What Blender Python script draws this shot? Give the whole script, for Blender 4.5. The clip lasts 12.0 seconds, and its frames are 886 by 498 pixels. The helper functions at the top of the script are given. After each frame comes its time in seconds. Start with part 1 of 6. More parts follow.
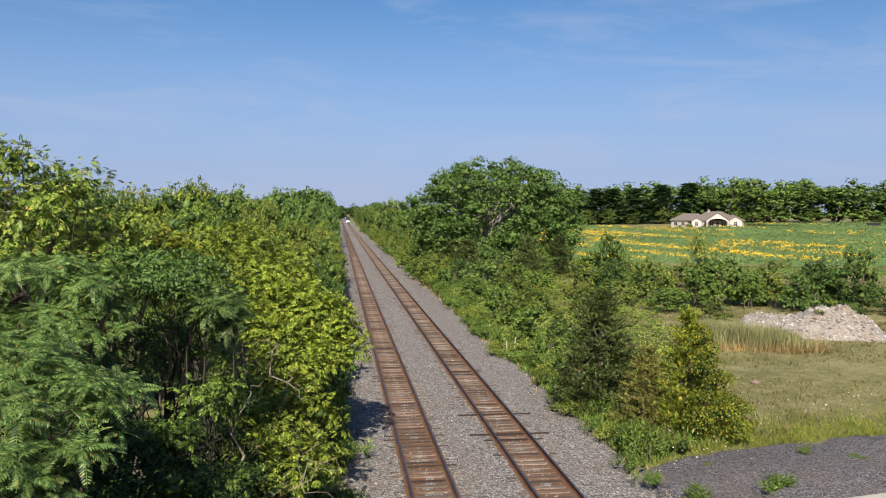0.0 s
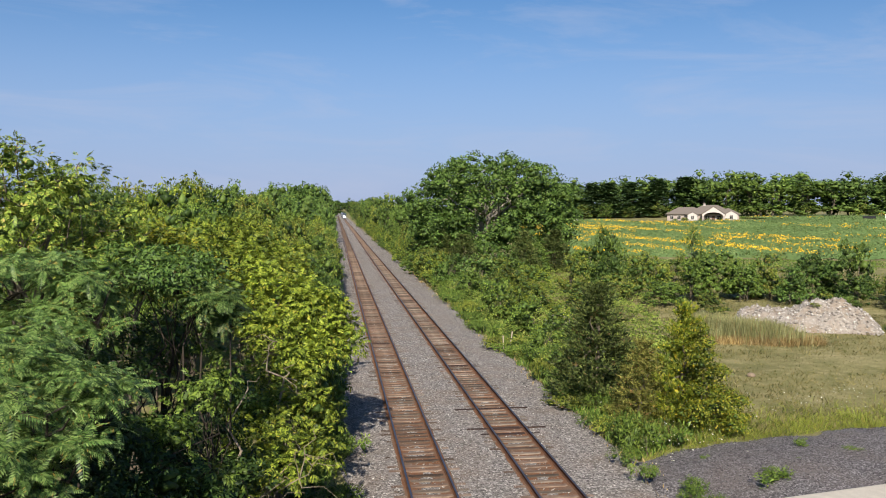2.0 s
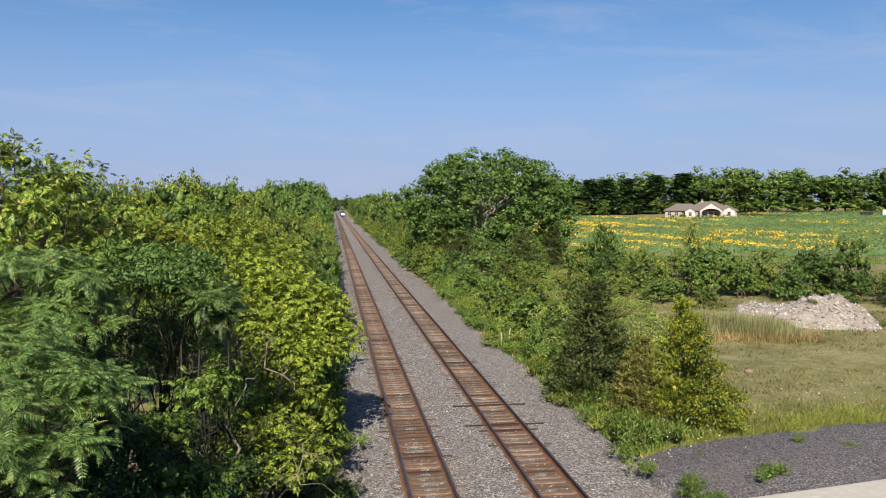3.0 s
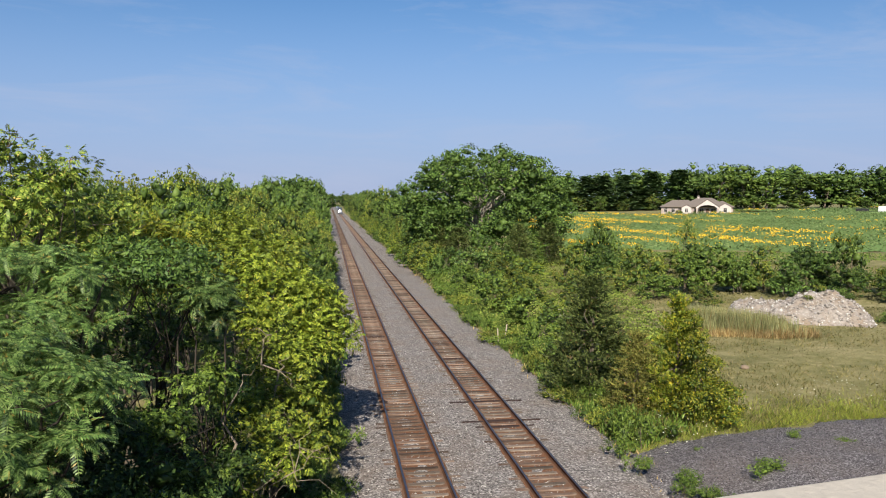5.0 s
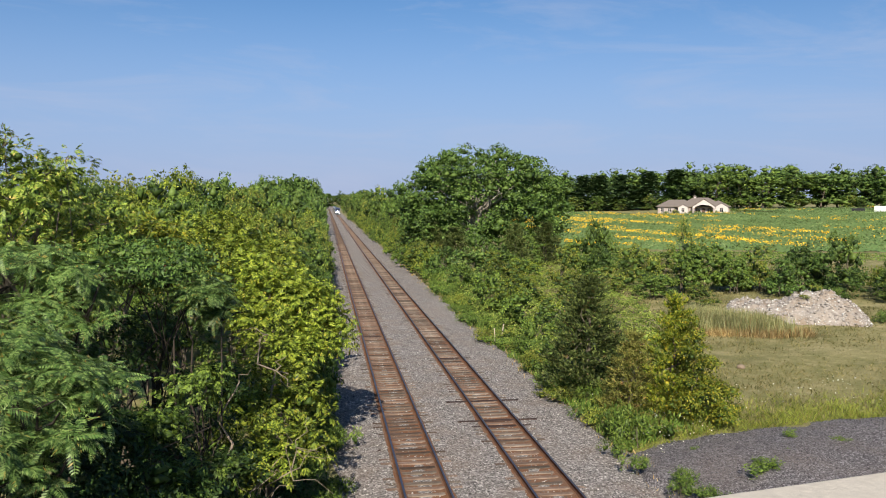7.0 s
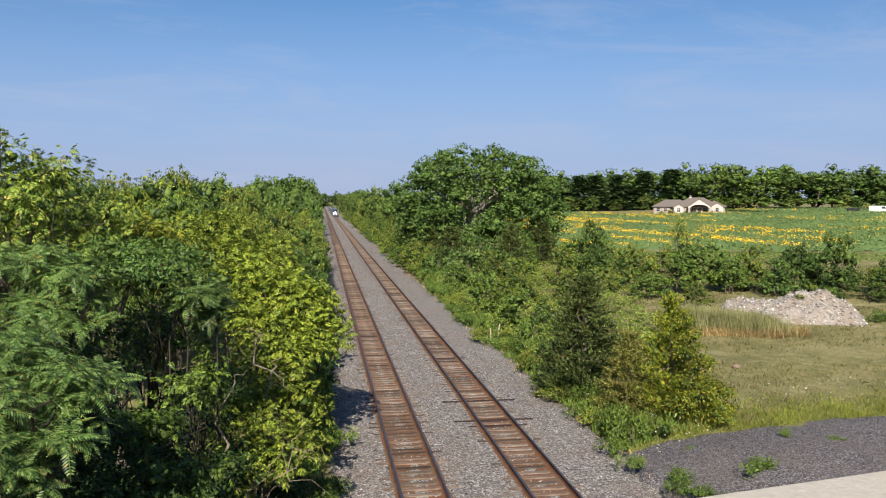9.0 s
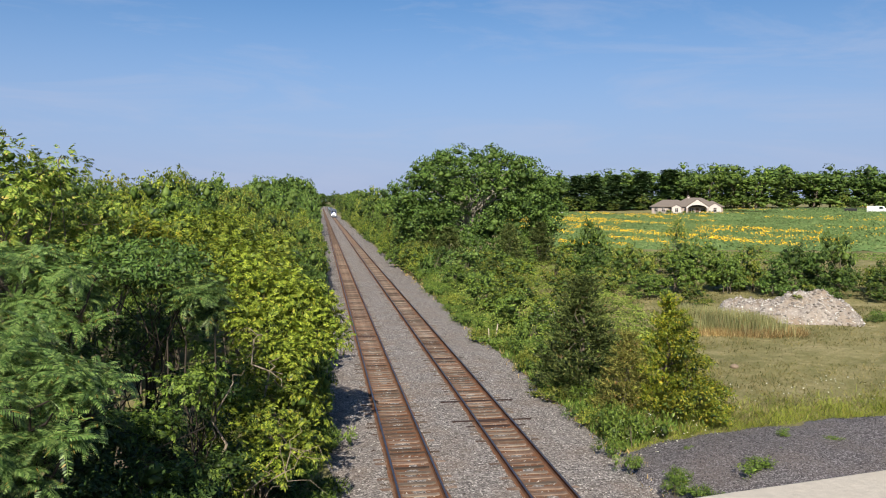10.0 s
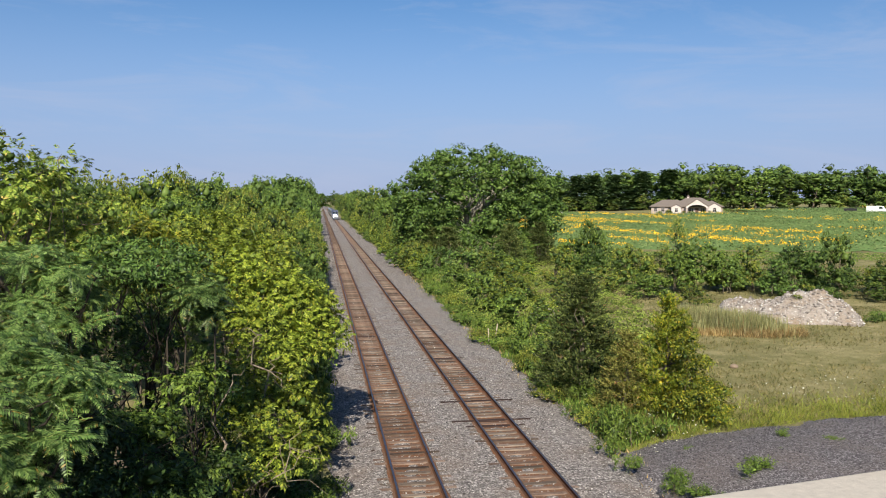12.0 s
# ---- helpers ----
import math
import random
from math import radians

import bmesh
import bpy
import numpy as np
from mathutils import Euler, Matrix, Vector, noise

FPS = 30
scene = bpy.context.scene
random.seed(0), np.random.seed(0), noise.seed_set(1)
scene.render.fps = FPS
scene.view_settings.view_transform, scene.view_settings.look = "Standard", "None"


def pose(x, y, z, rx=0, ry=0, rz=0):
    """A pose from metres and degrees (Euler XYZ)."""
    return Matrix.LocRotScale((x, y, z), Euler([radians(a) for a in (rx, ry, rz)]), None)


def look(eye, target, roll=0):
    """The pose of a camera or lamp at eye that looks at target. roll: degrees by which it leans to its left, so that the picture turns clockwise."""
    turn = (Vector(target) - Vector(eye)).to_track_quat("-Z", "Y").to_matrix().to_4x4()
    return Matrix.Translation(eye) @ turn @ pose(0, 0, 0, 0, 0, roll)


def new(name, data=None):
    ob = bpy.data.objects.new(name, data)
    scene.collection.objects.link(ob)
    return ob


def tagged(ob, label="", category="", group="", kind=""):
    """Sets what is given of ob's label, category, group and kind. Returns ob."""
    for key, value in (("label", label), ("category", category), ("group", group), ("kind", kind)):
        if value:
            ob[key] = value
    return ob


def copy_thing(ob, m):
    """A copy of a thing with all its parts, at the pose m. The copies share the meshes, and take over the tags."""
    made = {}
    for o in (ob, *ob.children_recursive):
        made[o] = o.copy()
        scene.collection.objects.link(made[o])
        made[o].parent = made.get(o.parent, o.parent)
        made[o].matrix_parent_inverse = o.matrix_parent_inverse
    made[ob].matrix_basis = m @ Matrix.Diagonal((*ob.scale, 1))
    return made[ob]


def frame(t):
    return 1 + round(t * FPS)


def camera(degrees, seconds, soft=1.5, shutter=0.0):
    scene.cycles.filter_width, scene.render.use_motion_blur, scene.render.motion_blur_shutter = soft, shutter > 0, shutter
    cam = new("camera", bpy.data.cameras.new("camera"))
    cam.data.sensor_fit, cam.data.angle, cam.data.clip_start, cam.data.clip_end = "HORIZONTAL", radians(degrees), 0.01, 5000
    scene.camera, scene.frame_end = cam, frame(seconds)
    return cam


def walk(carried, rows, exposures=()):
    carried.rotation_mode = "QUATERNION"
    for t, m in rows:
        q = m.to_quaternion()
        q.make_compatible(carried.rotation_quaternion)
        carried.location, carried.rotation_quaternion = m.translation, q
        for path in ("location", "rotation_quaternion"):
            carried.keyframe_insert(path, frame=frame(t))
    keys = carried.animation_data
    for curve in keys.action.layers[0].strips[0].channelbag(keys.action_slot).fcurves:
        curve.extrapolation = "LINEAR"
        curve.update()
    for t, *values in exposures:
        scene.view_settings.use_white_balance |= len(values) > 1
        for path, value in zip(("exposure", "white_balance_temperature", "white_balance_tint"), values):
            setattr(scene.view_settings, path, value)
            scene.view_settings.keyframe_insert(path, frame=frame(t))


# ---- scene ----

# ================= camera =================
cam = camera(57.8, 12.0, 1.0)
EYE = Vector((0.0, 0.0, 9.4))


def gaze(yaw, pitch, roll):
    a, b = radians(yaw), radians(pitch)
    way = Vector((math.sin(a) * math.cos(b), math.cos(a) * math.cos(b), -math.sin(b)))
    return look(EYE, EYE + way * 10, roll)


GAZE = [(0.0, 7.39, 2.577, 0.374), (0.5, 7.44, 2.635, 0.355), (1.0, 7.507, 2.739, 0.300), (1.5, 7.58, 2.85, 0.235),
        (2.0, 7.658, 2.962, 0.165), (2.5, 7.73, 3.073, 0.10), (3.0, 7.805, 3.183, 0.07), (5.0, 8.05, 3.448, 0.09),
        (5.5, 8.07, 3.440, 0.09), (6.0, 8.124, 3.468, 0.108), (6.5, 8.203, 3.474, 0.112), (7.0, 8.284, 3.473, 0.11),
        (9.0, 8.566, 3.472, 0.095), (9.5, 8.643, 3.472, 0.10), (10.0, 8.70, 3.468, 0.108), (10.5, 8.716, 3.462, 0.115),
        (11.0, 8.722, 3.467, 0.112), (11.5, 8.722, 3.470, 0.112), (12.0, 8.722, 3.472, 0.111)]
walk(cam, [(t, gaze(a, b, c)) for t, a, b, c in GAZE])

# ================= world and sun =================
SUN_AZIMUTH, SUN_ELEVATION = radians(192), radians(35)
scene.view_settings.exposure = 0.5

world = bpy.data.worlds.new("sky")
scene.world = world
world.use_nodes = True
wn, wl = world.node_tree.nodes, world.node_tree.links
wn.clear()
sky = wn.new("ShaderNodeTexSky")
sky.sky_type, sky.sun_disc = "NISHITA", False
sky.sun_elevation, sky.sun_rotation = SUN_ELEVATION, SUN_AZIMUTH
sky.altitude, sky.air_density, sky.dust_density, sky.ozone_density = 200, 1.0, 0.2, 6.0
geo_dir = wn.new("ShaderNodeTexCoord")
stretch = wn.new("ShaderNodeMapping")
stretch.inputs["Scale"].default_value = (1.6, 1.2, 9.0)
stretch.inputs["Rotation"].default_value = (0.0, 0.12, 0.3)
cirrus = wn.new("ShaderNodeTexNoise")
cirrus.inputs["Scale"].default_value, cirrus.inputs["Detail"].default_value = 2.2, 7
cirrus.inputs["Roughness"].default_value = 0.62
cirrus.inputs["Distortion"].default_value = 0.6
thin = wn.new("ShaderNodeMapRange")
thin.inputs["From Min"].default_value, thin.inputs["From Max"].default_value = 0.47, 0.8
thin.inputs["To Min"].default_value, thin.inputs["To Max"].default_value = 0.0, 0.6
veil = wn.new("ShaderNodeMixRGB")
veil.inputs["Color2"].default_value = (5.6, 6.4, 8.6, 1)
back = wn.new("ShaderNodeBackground")
back.inputs["Strength"].default_value = 0.0595
wout = wn.new("ShaderNodeOutputWorld")
wl.new(geo_dir.outputs["Generated"], stretch.inputs["Vector"])
wl.new(stretch.outputs["Vector"], cirrus.inputs["Vector"])
wl.new(cirrus.outputs["Fac"], thin.inputs["Value"])
wl.new(thin.outputs["Result"], veil.inputs["Fac"])
# pale haze low over the whole horizon
upward = wn.new("ShaderNodeSeparateXYZ")
wl.new(geo_dir.outputs["Generated"], upward.inputs["Vector"])
low = wn.new("ShaderNodeMapRange")
low.interpolation_type = "SMOOTHSTEP"
low.inputs["From Min"].default_value, low.inputs["From Max"].default_value = 0.0, 0.3
low.inputs["To Min"].default_value, low.inputs["To Max"].default_value = 0.85, 0.0
wl.new(upward.outputs["Z"], low.inputs["Value"])
haze = wn.new("ShaderNodeMixRGB")
haze.inputs["Color2"].default_value = (4.0, 5.0, 8.3, 1)
wl.new(low.outputs["Result"], haze.inputs["Fac"])
deep = wn.new("ShaderNodeHueSaturation")
deep.inputs["Saturation"].default_value = 1.12
deep.inputs["Value"].default_value = 1.2
wl.new(sky.outputs["Color"], deep.inputs["Color"])
wl.new(deep.outputs["Color"], haze.inputs["Color1"])
wl.new(haze.outputs["Color"], veil.inputs["Color1"])
wl.new(veil.outputs["Color"], back.inputs["Color"])
wl.new(back.outputs["Background"], wout.inputs["Surface"])

sun = new("sun", bpy.data.lights.new("sun", "SUN"))
sun.data.energy, sun.data.angle, sun.data.color = 5.0, radians(0.53), (1.0, 0.93, 0.8)
sun_way = Vector((math.sin(SUN_AZIMUTH) * math.cos(SUN_ELEVATION), math.cos(SUN_AZIMUTH) * math.cos(SUN_ELEVATION), math.sin(SUN_ELEVATION)))
sun.matrix_world = look(sun_way * 50, (0, 0, 0))

# ================= materials =================


def material(name, rough=0.7, metal=0.0, spec=0.3):
    m = bpy.data.materials.new(name)
    m.use_nodes = True
    b = m.node_tree.nodes["Principled BSDF"]
    b.inputs["Roughness"].default_value, b.inputs["Metallic"].default_value = rough, metal
    b.inputs["Specular IOR Level"].default_value = spec
    return m, m.node_tree.nodes, m.node_tree.links, b


def ramp_node(nodes, stops):
    r = nodes.new("ShaderNodeValToRGB")
    e = r.color_ramp.elements
    while len(e) < len(stops):
        e.new(0.5)
    for el, (p, c) in zip(e, stops):
        el.position, el.color = p, (*c, 1)
    return r


def noise_node(nodes, links, scale, detail=5, rough=0.6, stretchxyz=None):
    tc = nodes.new("ShaderNodeTexCoord")
    n = nodes.new("ShaderNodeTexNoise")
    n.inputs["Scale"].default_value, n.inputs["Detail"].default_value, n.inputs["Roughness"].default_value = scale, detail, rough
    if stretchxyz:
        mp = nodes.new("ShaderNodeMapping")
        mp.inputs["Scale"].default_value = stretchxyz
        links.new(tc.outputs["Object"], mp.inputs["Vector"])
        links.new(mp.outputs["Vector"], n.inputs["Vector"])
    else:
        links.new(tc.outputs["Object"], n.inputs["Vector"])
    return n


def mix_node(nodes, links, fac, a, b, mode="MIX"):
    m = nodes.new("ShaderNodeMixRGB")
    m.blend_type = mode
    for key, v in (("Fac", fac), ("Color1", a), ("Color2", b)):
        if isinstance(v, (int, float)):
            m.inputs[key].default_value = v
        elif isinstance(v, tuple):
            m.inputs[key].default_value = (*v, 1)
        else:
            links.new(v, m.inputs[key])
    return m.outputs["Color"]


def bump(nodes, links, height, b, strength=0.4, distance=0.02):
    n = nodes.new("ShaderNodeBump")
    n.inputs["Strength"].default_value, n.inputs["Distance"].default_value = strength, distance
    links.new(height, n.inputs["Height"])
    links.new(n.outputs["Normal"], b.inputs["Normal"])


def grainy(name, c1, c2, c3, fine=20.0, coarse=0.6, rough=0.85, metal=0.0, bump_strength=0.3, spec=0.25, stretchxyz=None, per_piece=0.0):
    """Two-scale mottled surface: fine grain between c1 and c2, coarse patches of c3; per_piece varies each object's tone."""
    m, n, l, b = material(name, rough, metal, spec)
    fine_n = noise_node(n, l, fine, 6, 0.65, stretchxyz)
    coarse_n = noise_node(n, l, coarse, 4, 0.55)
    r1 = ramp_node(n, [(0.3, c1), (0.7, c2)])
    l.new(fine_n.outputs["Fac"], r1.inputs["Fac"])
    r2 = ramp_node(n, [(0.42, (0, 0, 0)), (0.68, (1, 1, 1))])
    l.new(coarse_n.outputs["Fac"], r2.inputs["Fac"])
    col = mix_node(n, l, r2.outputs["Color"], r1.outputs["Color"], c3)
    if per_piece:
        oi = n.new("ShaderNodeObjectInfo")
        mr = n.new("ShaderNodeMapRange")
        mr.inputs["To Min"].default_value, mr.inputs["To Max"].default_value = 1 - per_piece, 1 + per_piece
        l.new(oi.outputs["Random"], mr.inputs["Value"])
        hsv = n.new("ShaderNodeHueSaturation")
        l.new(mr.outputs["Result"], hsv.inputs["Value"])
        l.new(col, hsv.inputs["Color"])
        col = hsv.outputs["Color"]
    l.new(col, b.inputs["Base Color"])
    bump(n, l, fine_n.outputs["Fac"], b, bump_strength)
    return m


def leafy(name, dark, mid, light, odd=None, odd_share=0.03, gloss=0.5, through_share=0.1, patch=0.5, spec=0.24):
    """Leaf: colour varies leaf by leaf and in patches over the crown, light passes through in part."""
    m, n, l, b = material(name, gloss, 0.0, spec)
    g = n.new("ShaderNodeNewGeometry")
    stops = [(0.0, tuple(c * 0.6 for c in dark)), (0.45, mid), (0.93 - odd_share, tuple(c * 1.12 for c in light))]
    if odd:
        stops += [(0.985 - odd_share, light), (1.0 - odd_share * 0.6, odd)]
    r = ramp_node(n, stops)
    l.new(g.outputs["Random Per Island"], r.inputs["Fac"])
    pn = noise_node(n, l, patch, 3, 0.5)
    oi = n.new("ShaderNodeObjectInfo")
    add = n.new("ShaderNodeMath")
    add.operation = "MULTIPLY_ADD"
    add.inputs[1].default_value = 0.35
    l.new(oi.outputs["Random"], add.inputs[0])
    l.new(pn.outputs["Fac"], add.inputs[2])
    mr = n.new("ShaderNodeMapRange")
    mr.inputs["From Min"].default_value, mr.inputs["From Max"].default_value = 0.35, 1.0
    mr.inputs["To Min"].default_value, mr.inputs["To Max"].default_value = 0.5, 1.4
    l.new(add.outputs[0], mr.inputs["Value"])
    hsv = n.new("ShaderNodeHueSaturation")
    l.new(r.outputs["Color"], hsv.inputs["Color"])
    l.new(mr.outputs["Result"], hsv.inputs["Value"])
    col = hsv.outputs["Color"]
    l.new(col, b.inputs["Base Color"])
    tr = n.new("ShaderNodeBsdfTranslucent")
    yellow = mix_node(n, l, 1.0, col, (1.25, 1.15, 0.55), "MULTIPLY")
    l.new(yellow, tr.inputs["Color"])
    ms = n.new("ShaderNodeMixShader")
    ms.inputs["Fac"].default_value = through_share
    l.new(b.outputs["BSDF"], ms.inputs[1])
    l.new(tr.outputs["BSDF"], ms.inputs[2])
    l.new(ms.outputs["Shader"], n["Material Output"].inputs["Surface"])
    return m


def plain(name, colour, rough=0.6, metal=0.0, spec=0.3):
    return grainy(name, colour, tuple(c * 0.86 for c in colour), tuple(c * 0.92 for c in colour), 9.0, 0.8, rough, metal, 0.05, spec)


def glowing(name, colour, strength):
    m, n, l, b = material(name)
    b.inputs["Base Color"].default_value = (*colour, 1)
    b.inputs["Emission Color"].default_value = (*colour, 1)
    b.inputs["Emission Strength"].default_value = strength
    return m


def ballast_material(name, light, mid, dark, rust, cell=16.0):
    m, n, l, b = material(name, 0.9, 0.0, 0.2)
    tc = n.new("ShaderNodeTexCoord")
    v = n.new("ShaderNodeTexVoronoi")
    v.inputs["Scale"].default_value = cell
    l.new(tc.outputs["Object"], v.inputs["Vector"])
    sep = n.new("ShaderNodeSeparateColor")
    l.new(v.outputs["Color"], sep.inputs["Color"])
    r = ramp_node(n, [(0.0, dark), (0.4, mid), (0.8, light), (0.97, tuple(min(0.75, c * 1.7) for c in light))])
    l.new(sep.outputs["Red"], r.inputs["Fac"])
    big = noise_node(n, l, 0.5, 5, 0.6)
    rr = ramp_node(n, [(0.45, (0, 0, 0)), (0.75, (0.6, 0.6, 0.6))])
    l.new(big.outputs["Fac"], rr.inputs["Fac"])
    col = mix_node(n, l, rr.outputs["Color"], r.outputs["Color"], rust)
    l.new(col, b.inputs["Base Color"])
    inv = n.new("ShaderNodeMath")
    inv.operation = "SUBTRACT"
    inv.inputs[0].default_value = 1.0
    l.new(v.outputs["Distance"], inv.inputs[1])
    bump(n, l, inv.outputs[0], b, 0.9, 0.04)
    return m


def stone_material(name, dark, mid, light):
    m, n, l, b = material(name, 0.9, 0.0, 0.2)
    g = n.new("ShaderNodeNewGeometry")
    r = ramp_node(n, [(0.0, dark), (0.5, mid), (0.9, light), (1.0, tuple(min(0.8, c * 1.5) for c in light))])
    l.new(g.outputs["Random Per Island"], r.inputs["Fac"])
    fn = noise_node(n, l, 30, 4)
    col = mix_node(n, l, 0.25, r.outputs["Color"], fn.outputs["Fac"], "MULTIPLY")
    l.new(col, b.inputs["Base Color"])
    return m


def meadow_material():
    m, n, l, b = material("meadow_grass", 0.95, 0.0, 0.1)
    big = noise_node(n, l, 0.22, 6, 0.65)
    mid = noise_node(n, l, 1.3, 6, 0.7)
    fine = noise_node(n, l, 14, 6, 0.7)
    r1 = ramp_node(n, [(0.3, (0.11, 0.11, 0.045)), (0.5, (0.25, 0.22, 0.1)), (0.7, (0.46, 0.38, 0.21))])
    r2 = ramp_node(n, [(0.3, (0.085, 0.11, 0.03)), (0.55, (0.22, 0.2, 0.085)), (0.74, (0.44, 0.37, 0.22))])
    l.new(big.outputs["Fac"], r1.inputs["Fac"])
    l.new(mid.outputs["Fac"], r2.inputs["Fac"])
    c = mix_node(n, l, 0.5, r1.outputs["Color"], r2.outputs["Color"])
    c = mix_node(n, l, 0.9, c, fine.outputs["Fac"], "OVERLAY")
    l.new(c, b.inputs["Base Color"])
    bump(n, l, fine.outputs["Fac"], b, 0.7, 0.05)
    return m


M_GROUND = meadow_material()
M_BALLAST = ballast_material("crushed_stone", (0.31, 0.28, 0.26), (0.2, 0.18, 0.17), (0.08, 0.07, 0.065), (0.23, 0.17, 0.13))
M_STONE = stone_material("loose_stone", (0.06, 0.053, 0.05), (0.22, 0.2, 0.185), (0.5, 0.47, 0.44))
M_DARKGRAVEL = ballast_material("dark_gravel", (0.2, 0.185, 0.19), (0.125, 0.113, 0.117), (0.055, 0.05, 0.053), (0.17, 0.135, 0.12), 22.0)
M_DARKSTONE = stone_material("dark_stone", (0.045, 0.042, 0.044), (0.13, 0.12, 0.125), (0.24, 0.225, 0.23))
M_RUBBLE = grainy("pale_rubble", (0.42, 0.375, 0.33), (0.2, 0.17, 0.15), (0.27, 0.21, 0.155), 5.0, 0.9, 0.95, 0, 0.9)
M_RUBBLE_STONE = stone_material("pale_stone", (0.15, 0.13, 0.115), (0.42, 0.375, 0.34), (0.58, 0.54, 0.5))
M_TIE_A = grainy("weathered_oak", (0.17, 0.11, 0.08), (0.075, 0.049, 0.038), (0.22, 0.16, 0.122), 26.0, 1.3, 0.9, 0, 0.6, 0.15, (1, 9, 9), 0.55)
M_TIE_B = grainy("grey_weathered_oak", (0.2, 0.15, 0.115), (0.09, 0.068, 0.055), (0.24, 0.19, 0.15), 26.0, 1.3, 0.9, 0, 0.6, 0.15, (1, 9, 9), 0.55)
M_TIE_DARK = grainy("creosoted_oak", (0.05, 0.03, 0.026), (0.03, 0.018, 0.016), (0.06, 0.038, 0.03), 26.0, 1.3, 0.85, 0, 0.5, 0.2, (1, 9, 9), 0.2)
M_RUST = grainy("rusty_steel", (0.13, 0.06, 0.035), (0.055, 0.028, 0.02), (0.17, 0.075, 0.035), 25.0, 1.2, 0.85, 0.2, 0.3)
M_RAILHEAD = grainy("worn_steel", (0.2, 0.195, 0.235), (0.13, 0.125, 0.15), (0.15, 0.14, 0.165), 14.0, 0.9, 0.42, 0.85, 0.05, 0.5)
M_RUSTDUST = grainy("rust_stained_grit", (0.26, 0.115, 0.055), (0.09, 0.047, 0.03), (0.16, 0.105, 0.075), 18.0, 0.9, 0.95, 0, 0.8)
M_CROP = grainy("crop_cover", (0.19, 0.27, 0.085), (0.11, 0.17, 0.05), (0.16, 0.25, 0.08), 3.0, 0.05, 0.9, 0, 0.8, 0.1)
M_CONCRETE = grainy("pale_concrete", (0.56, 0.5, 0.42), (0.46, 0.41, 0.345), (0.5, 0.43, 0.35), 55.0, 3.0, 0.9, 0, 0.25)
M_ASPHALT = grainy("asphalt", (0.06, 0.06, 0.06), (0.045, 0.045, 0.047), (0.055, 0.053, 0.05), 80.0, 1.0, 0.9)
M_BARK = grainy("bark", (0.2, 0.16, 0.12), (0.09, 0.07, 0.05), (0.15, 0.13, 0.1), 12.0, 1.5, 0.95, 0, 0.8, 0.1, (1, 1, 0.2))
# bark scaled darker, so stems about the hollow carry its shade in their colour
M_DARKBARK = grainy("dark_bark", (0.075, 0.06, 0.048), (0.035, 0.028, 0.022), (0.055, 0.046, 0.038), 12.0, 1.5, 0.95, 0, 0.8, 0.1, (1, 1, 0.2))
M_PALEBARK = grainy("pale_bark", (0.42, 0.37, 0.3), (0.25, 0.21, 0.17), (0.33, 0.3, 0.25), 12.0, 1.5, 0.95, 0, 0.8, 0.1, (1, 1, 0.2))

M_DEADWOOD = grainy("dead_wood", (0.33, 0.27, 0.2), (0.2, 0.16, 0.12), (0.28, 0.23, 0.17), 12.0, 1.5, 0.95, 0, 0.6, 0.1)
# crown cores: darker green than most leaves, painting in the shade inside
L_CORE_SHADE = leafy("crown_core_shade", (0.04, 0.075, 0.016), (0.075, 0.125, 0.025), (0.115, 0.17, 0.035))
L_LIME = leafy("lime_leaf", (0.06, 0.105, 0.012), (0.14, 0.19, 0.02), (0.26, 0.3, 0.036), (0.33, 0.29, 0.04), 0.03)
L_BOXELDER = leafy("box_elder_leaf", (0.07, 0.13, 0.018), (0.15, 0.22, 0.03), (0.26, 0.31, 0.05), (0.4, 0.31, 0.08), 0.05)
L_OLIVE = leafy("olive_leaf", (0.09, 0.125, 0.018), (0.18, 0.22, 0.032), (0.28, 0.3, 0.05), (0.32, 0.24, 0.06), 0.04)
L_GREEN = leafy("green_leaf", (0.06, 0.11, 0.016), (0.115, 0.185, 0.028), (0.195, 0.265, 0.045))
# leaf green darkened to paint in the shade of the bank's hollow
L_SHADE = leafy("shade_toned_leaf", (0.022, 0.048, 0.012), (0.042, 0.082, 0.018), (0.075, 0.125, 0.03))
L_DEEP = leafy("deep_green_leaf", (0.038, 0.076, 0.016), (0.068, 0.13, 0.025), (0.115, 0.185, 0.038))
L_SUMAC = leafy("sumac_leaf", (0.04, 0.085, 0.022), (0.092, 0.168, 0.037), (0.2, 0.275, 0.08), (0.28, 0.2, 0.04), 0.015, 0.45, 0.16, 0.8, 0.35)
L_CEDAR = leafy("cedar_spray", (0.036, 0.06, 0.018), (0.085, 0.12, 0.03), (0.17, 0.2, 0.055), (0.19, 0.14, 0.05), 0.03, 0.65, 0.12)
L_PINE = leafy("pine_needle", (0.036, 0.072, 0.03), (0.066, 0.12, 0.046), (0.11, 0.17, 0.062), None, 0.03, 0.65, 0.1)
L_RUSSET = leafy("russet_cedar_spray", (0.1, 0.115, 0.025), (0.19, 0.195, 0.045), (0.29, 0.28, 0.07), (0.34, 0.2, 0.08), 0.05, 0.65, 0.18)
L_YELLOW = leafy("yellow_green_leaf", (0.07, 0.125, 0.015), (0.15, 0.2, 0.02), (0.28, 0.28, 0.03), (0.42, 0.34, 0.03), 0.08)
L_VINE = leafy("vine_leaf", (0.09, 0.14, 0.025), (0.16, 0.22, 0.04), (0.25, 0.3, 0.06), (0.33, 0.3, 0.1), 0.05, 0.6, 0.25, 0.3)
